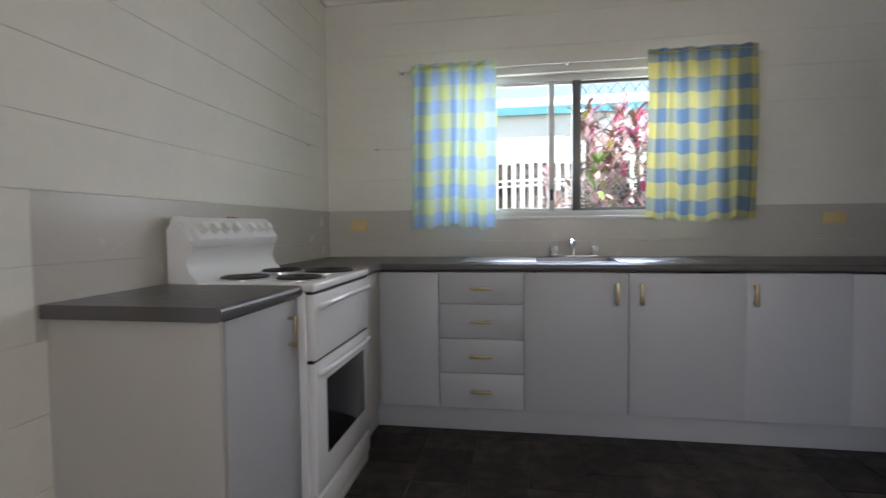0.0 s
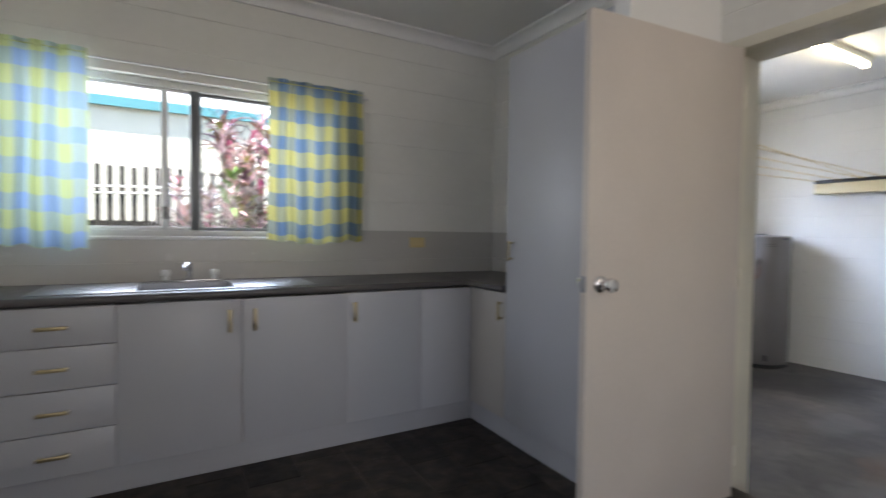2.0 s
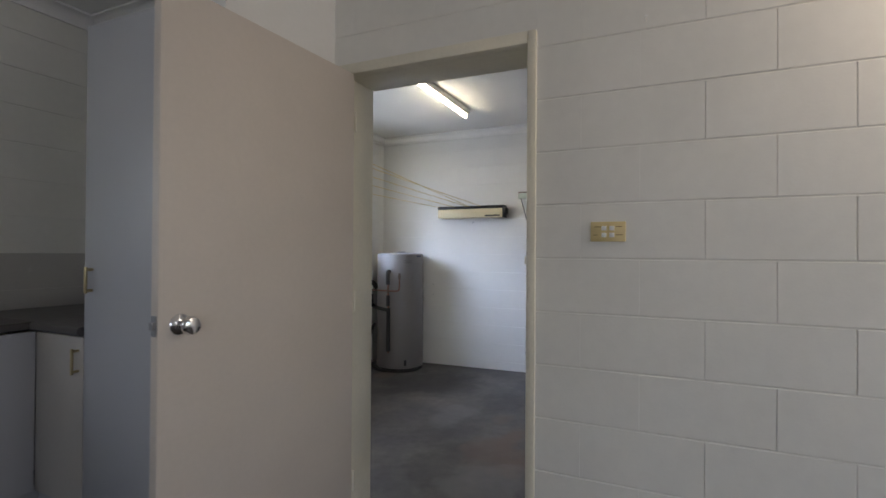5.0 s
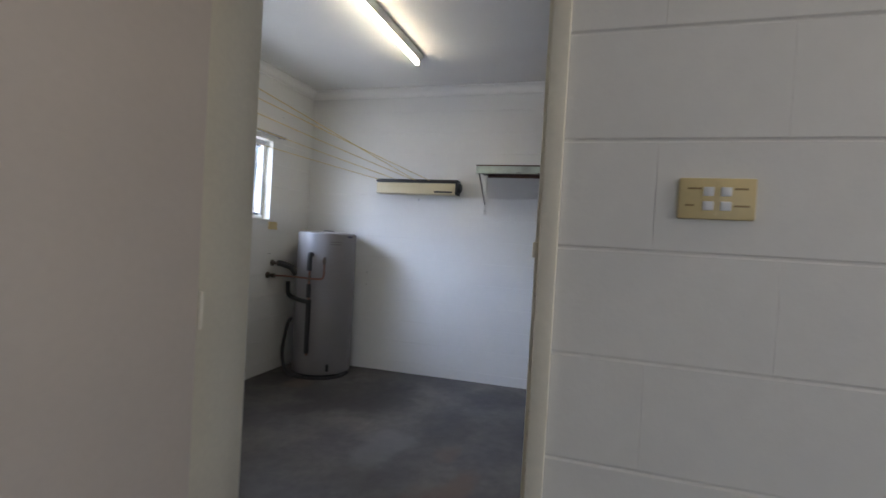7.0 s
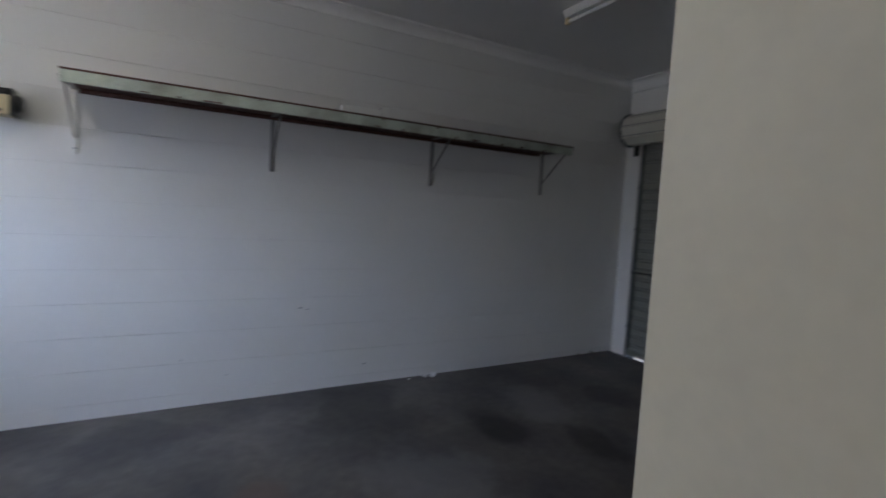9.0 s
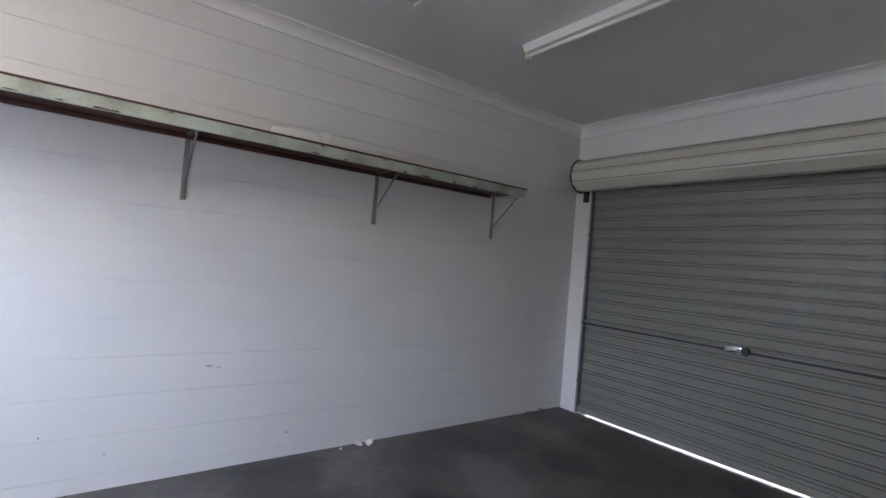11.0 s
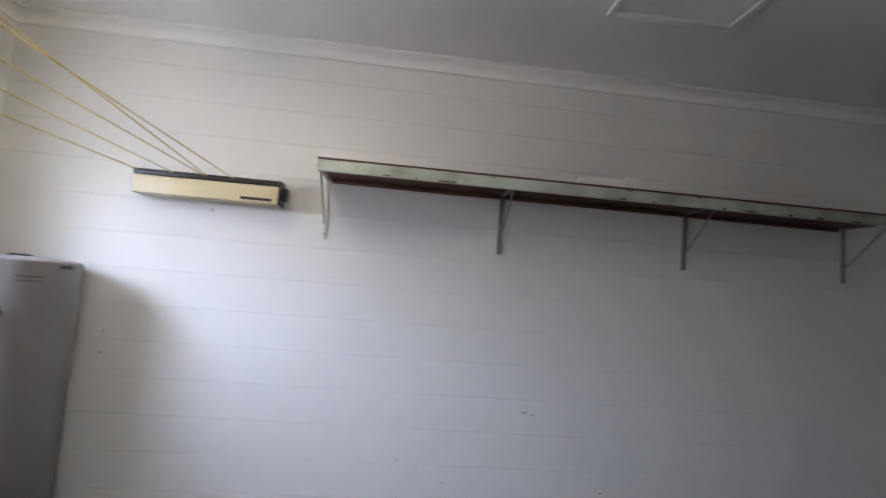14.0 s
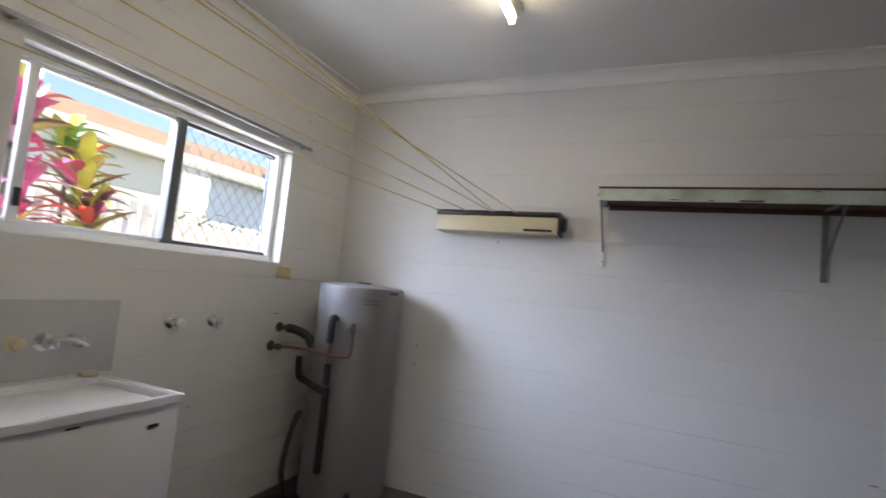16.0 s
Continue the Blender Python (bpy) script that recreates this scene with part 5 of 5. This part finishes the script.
def leaf(bm, root, heading, rise, length, width, droop):
    d = Vector((math.cos(heading), math.sin(heading), 0))
    s = Vector((-d.y, d.x, 0))
    rows, k = [], 7
    for i in range(k + 1):
        t = i / k
        c = root + d * length * t * math.cos(rise) + Vector((0, 0, length * (t * math.sin(rise) - droop * t * t)))
        w = width * math.sin(math.pi * min(0.06 + t * 0.94, 1)) ** 0.7
        rows.append([bm.verts.new(c - s * w + Vector((0, 0, 0.25 * w))), bm.verts.new(c), bm.verts.new(c + s * w + Vector((0, 0, 0.25 * w)))])
    for a, b in zip(rows, rows[1:]):
        for i in range(2):
            bm.faces.new((a[i], a[i + 1], b[i + 1], b[i]))


def cordyline(x, y, canes, seed, colours, size=1.0, spread=0.25):
    r = random.Random(seed)
    p = thing("cordyline_plant", (x, y, GF - 0.12), "cordyline with pink, maroon and yellow-green leaves", "plant", "cordylines outside the windows")
    for h in canes:
        cx, cy = x + r.uniform(-spread, spread), y + r.uniform(-0.2, 0.2)
        part("cane", tube([(cx, cy, GF - 0.12), (cx + r.uniform(-0.05, 0.05), cy, h * 0.5), (cx, cy, h)], 0.018, seg=7), CANE, p)
        bms = {}
        for k in range(32):
            col = r.choice(colours)
            bm = bms.setdefault(col, bmesh.new())
            z = h - 0.30 + 0.34 * k / 32
            leaf(bm, Vector((cx, cy, z)), k * 2.4 + r.uniform(-0.3, 0.3), radians(r.uniform(15, 75)), size * r.uniform(0.26, 0.42), size * r.uniform(0.03, 0.048), r.uniform(0.1, 0.6))
        for col, bm in bms.items():
            part("leaves", bm, LEAF_M[col], p)


cordyline(1.12, 4.55, (2.15, 1.85, 1.55, 1.35, 1.1), 1, (0, 5, 7, 5, 3, 4), 0.7, 0.3)
cordyline(1.3, 4.35, (2.02, 1.78, 1.55, 1.35, 1.2), 11, (0, 5, 0, 4, 7, 1), 0.65, 0.32)
cordyline(0.98, 4.4, (1.62, 1.42, 1.2), 12, (0, 5, 5, 4, 6), 0.7, 0.22)
cordyline(0.9, 4.9, (1.75, 1.5, 1.3, 1.1), 2, (0, 5, 7, 4, 0), 0.7, 0.3)
cordyline(1.6, 4.7, (2.0, 1.65, 1.3), 3, (0, 7, 5, 3, 5), 0.75)
for k, (x, y, tops) in enumerate(((1.02, 5.05, (2.2, 1.95, 1.7, 1.45, 1.2)), (1.35, 5.1, (2.25, 2.0, 1.8, 1.55, 1.3)), (1.62, 5.0, (2.2, 1.9, 1.6, 1.35)), (0.80, 4.95, (1.62, 1.42, 1.22)), (1.2, 4.75, (2.0, 1.75, 1.5, 1.25)))):
    cordyline(x, y, tops, 40 + k, (0, 5, 7, 5, 0, 4, 7, 1), 0.55, 0.26)
cordyline(4.71, 4.5, (2.05, 1.6, 1.35), 4, (0, 1, 1, 3, 5), 1.15, 0.1)
cordyline(5.19, 4.55, (1.85, 1.5), 5, (2, 3, 3, 1, 0), 1.1, 0.1)
cordyline(4.29, 4.4, (1.85, 1.4), 6, (0, 1, 2, 5), 1.1, 0.15)
cordyline(5.6, 5.6, (2.2, 1.9), 7, (6, 6, 3), 1.2, 0.2)

# ---- blocks, tiles ----
BLOCKS = {}


def block_mesh(w, h, mat, joint, edge):
    key = (round(w, 3), round(h, 3), mat.name, joint, edge)
    if key not in BLOCKS:
        fine = 1.0 if edge > 0 else 0.4
        a, b, c, e = w / 2 - joint, h / 2 - 0.0015 * fine, 0.003 * fine, edge
        if a < c * 1.5 or b < c * 1.5:
            c, e = min(a, b) * 0.4, min(a, b) * 0.2
        v, f = [], []
        for x, z, y in ((a - e, b - c, 0), (a, b, c), (a, b, 0.007)):
            v += [(-x, y, -z), (x, y, -z), (x, y, z), (-x, y, z)]
        f = [(0, 1, 2, 3)] + [(r + i, r + 4 + i, r + 4 + (i + 1) % 4, r + (i + 1) % 4) for r in (0, 4) for i in range(4)]
        me = bpy.data.meshes.new("block")
        me.from_pydata(v, [], f)
        me.materials.append(mat)
        me.update()
        BLOCKS[key] = me
    return BLOCKS[key]


def lay_blocks(parent, origin, turn, u0, u1, z0, z1, phase, holes, paint, joint=0.001, edge=0.003, filled=-9.0):
    """Courses of 0.4 x 0.2 blocks on a wall's face. u runs along the wall from the origin; paint(u, z) gives the material.
    Left of u = filled the upright joints are nearly filled with paint."""
    rot = Matrix.Rotation(radians(turn), 4, "Z")
    k = math.floor(z0 / 0.2 + 1e-6)
    while k * 0.2 < z1 - 1e-6:
        ph = phase + (0.2 if k % 2 else 0.0)
        i = math.floor((u0 - ph) / 0.4)
        while ph + i * 0.4 < u1:
            rect = (max(u0, ph + i * 0.4), min(u1, ph + (i + 1) * 0.4), max(z0, k * 0.2), min(z1, (k + 1) * 0.2))
            if rect[1] - rect[0] > 0.006 and rect[3] - rect[2] > 0.006:
                for a, b, c, d in cut(rect, holes):
                    if b - a < 0.008 or d - c < 0.008:
                        continue
                    cu, cz = (a + b) / 2, (c + d) / 2
                    ob = new("block", block_mesh(b - a, d - c, paint(cu, cz), joint if cu > filled else 0.0, edge if cu > filled else 0.0003))
                    ob.parent = parent
                    ob.matrix_world = Matrix.Translation(origin) @ rot @ Matrix.Translation((cu, 0, cz))
            i += 1
        k += 1


ob = bpy.data.objects
lay_blocks(ob["wall_north"], (0, YW, 0), 0, XL, XD, 0, CZ, 0.1, [KW], lambda u, z: BAND if 0.8 < z < 1.2 else CREAM, 0.0, 0.0)
lay_blocks(ob["wall_north"], (0, YW, 0), 0, XG, XF, GF, CZ, 0.1 + EAST, [GW], lambda u, z: WHITE_WALL, 0.0, 0.0)
lay_blocks(ob["wall_west"], (XL, 0, 0), 90, WE, 0.985, 0, CZ, 0.04, [], lambda u, z: CREAM, 0.0, 0.0)
lay_blocks(ob["wall_west"], (XL, 0, 0), 90, 0.985, YW, 0, CZ, 0.04, [], lambda u, z: BAND if 0.8 < z < 1.2 else CREAM, 0.0, 0.0)
dh = (-DY1 - 0.046, -DY0 + 0.046, -0.2, DZ + 0.046)
lay_blocks(ob["wall_door"], (XD, 0, 0), -90, -1.206, 2.2, 0, CZ, -0.10, [dh], lambda u, z: CREAM, 0.0006, 0.0025, 0.34)
lay_blocks(ob["wall_door"], (XD, 0, 0), -90, -YW, -1.29, 0.8, CZ, -0.10, [], lambda u, z: BAND if z < 1.2 else CREAM)
lay_blocks(ob["wall_east"], (XF, 0, 0), -90, -YW, -YR, GF, CZ, 0.12, [], lambda u, z: WHITE_WALL, 0.0, 0.0)

rng = random.Random(11)
TW, TL = 0.25, 0.30
tile = bpy.data.meshes.new("tile")
a, b, c = TW / 2 - 0.0022, TL / 2 - 0.0022, 0.0015
vs = []
for x, y, z in ((a - c, b - c, 0), (a, b, -c), (a, b, -0.006)):
    vs += [(-x, -y, z), (x, -y, z), (x, y, z), (-x, y, z)]
tile.from_pydata(vs, [], [(0, 1, 2, 3)] + [(r + 4 + i, r + 4 + (i + 1) % 4, r + (i + 1) % 4, r + i) for r in (0, 4) for i in range(4)])
tile.materials.append(TILE)
for i in range(-2, 14):
    for j in range(-3, 11):
        x, y = -0.21 + i * TW + TW / 2, -0.35 + (j + (0.5 if i % 2 else 0.0)) * TL
        if x - a < XL or x + a > XD + 0.13 or y > 2.6 or (x > 2.2 and y > 1.2):
            continue
        t = new("tile", tile)
        t.parent = floor_kitchen
        t.location = (x, y, 0)
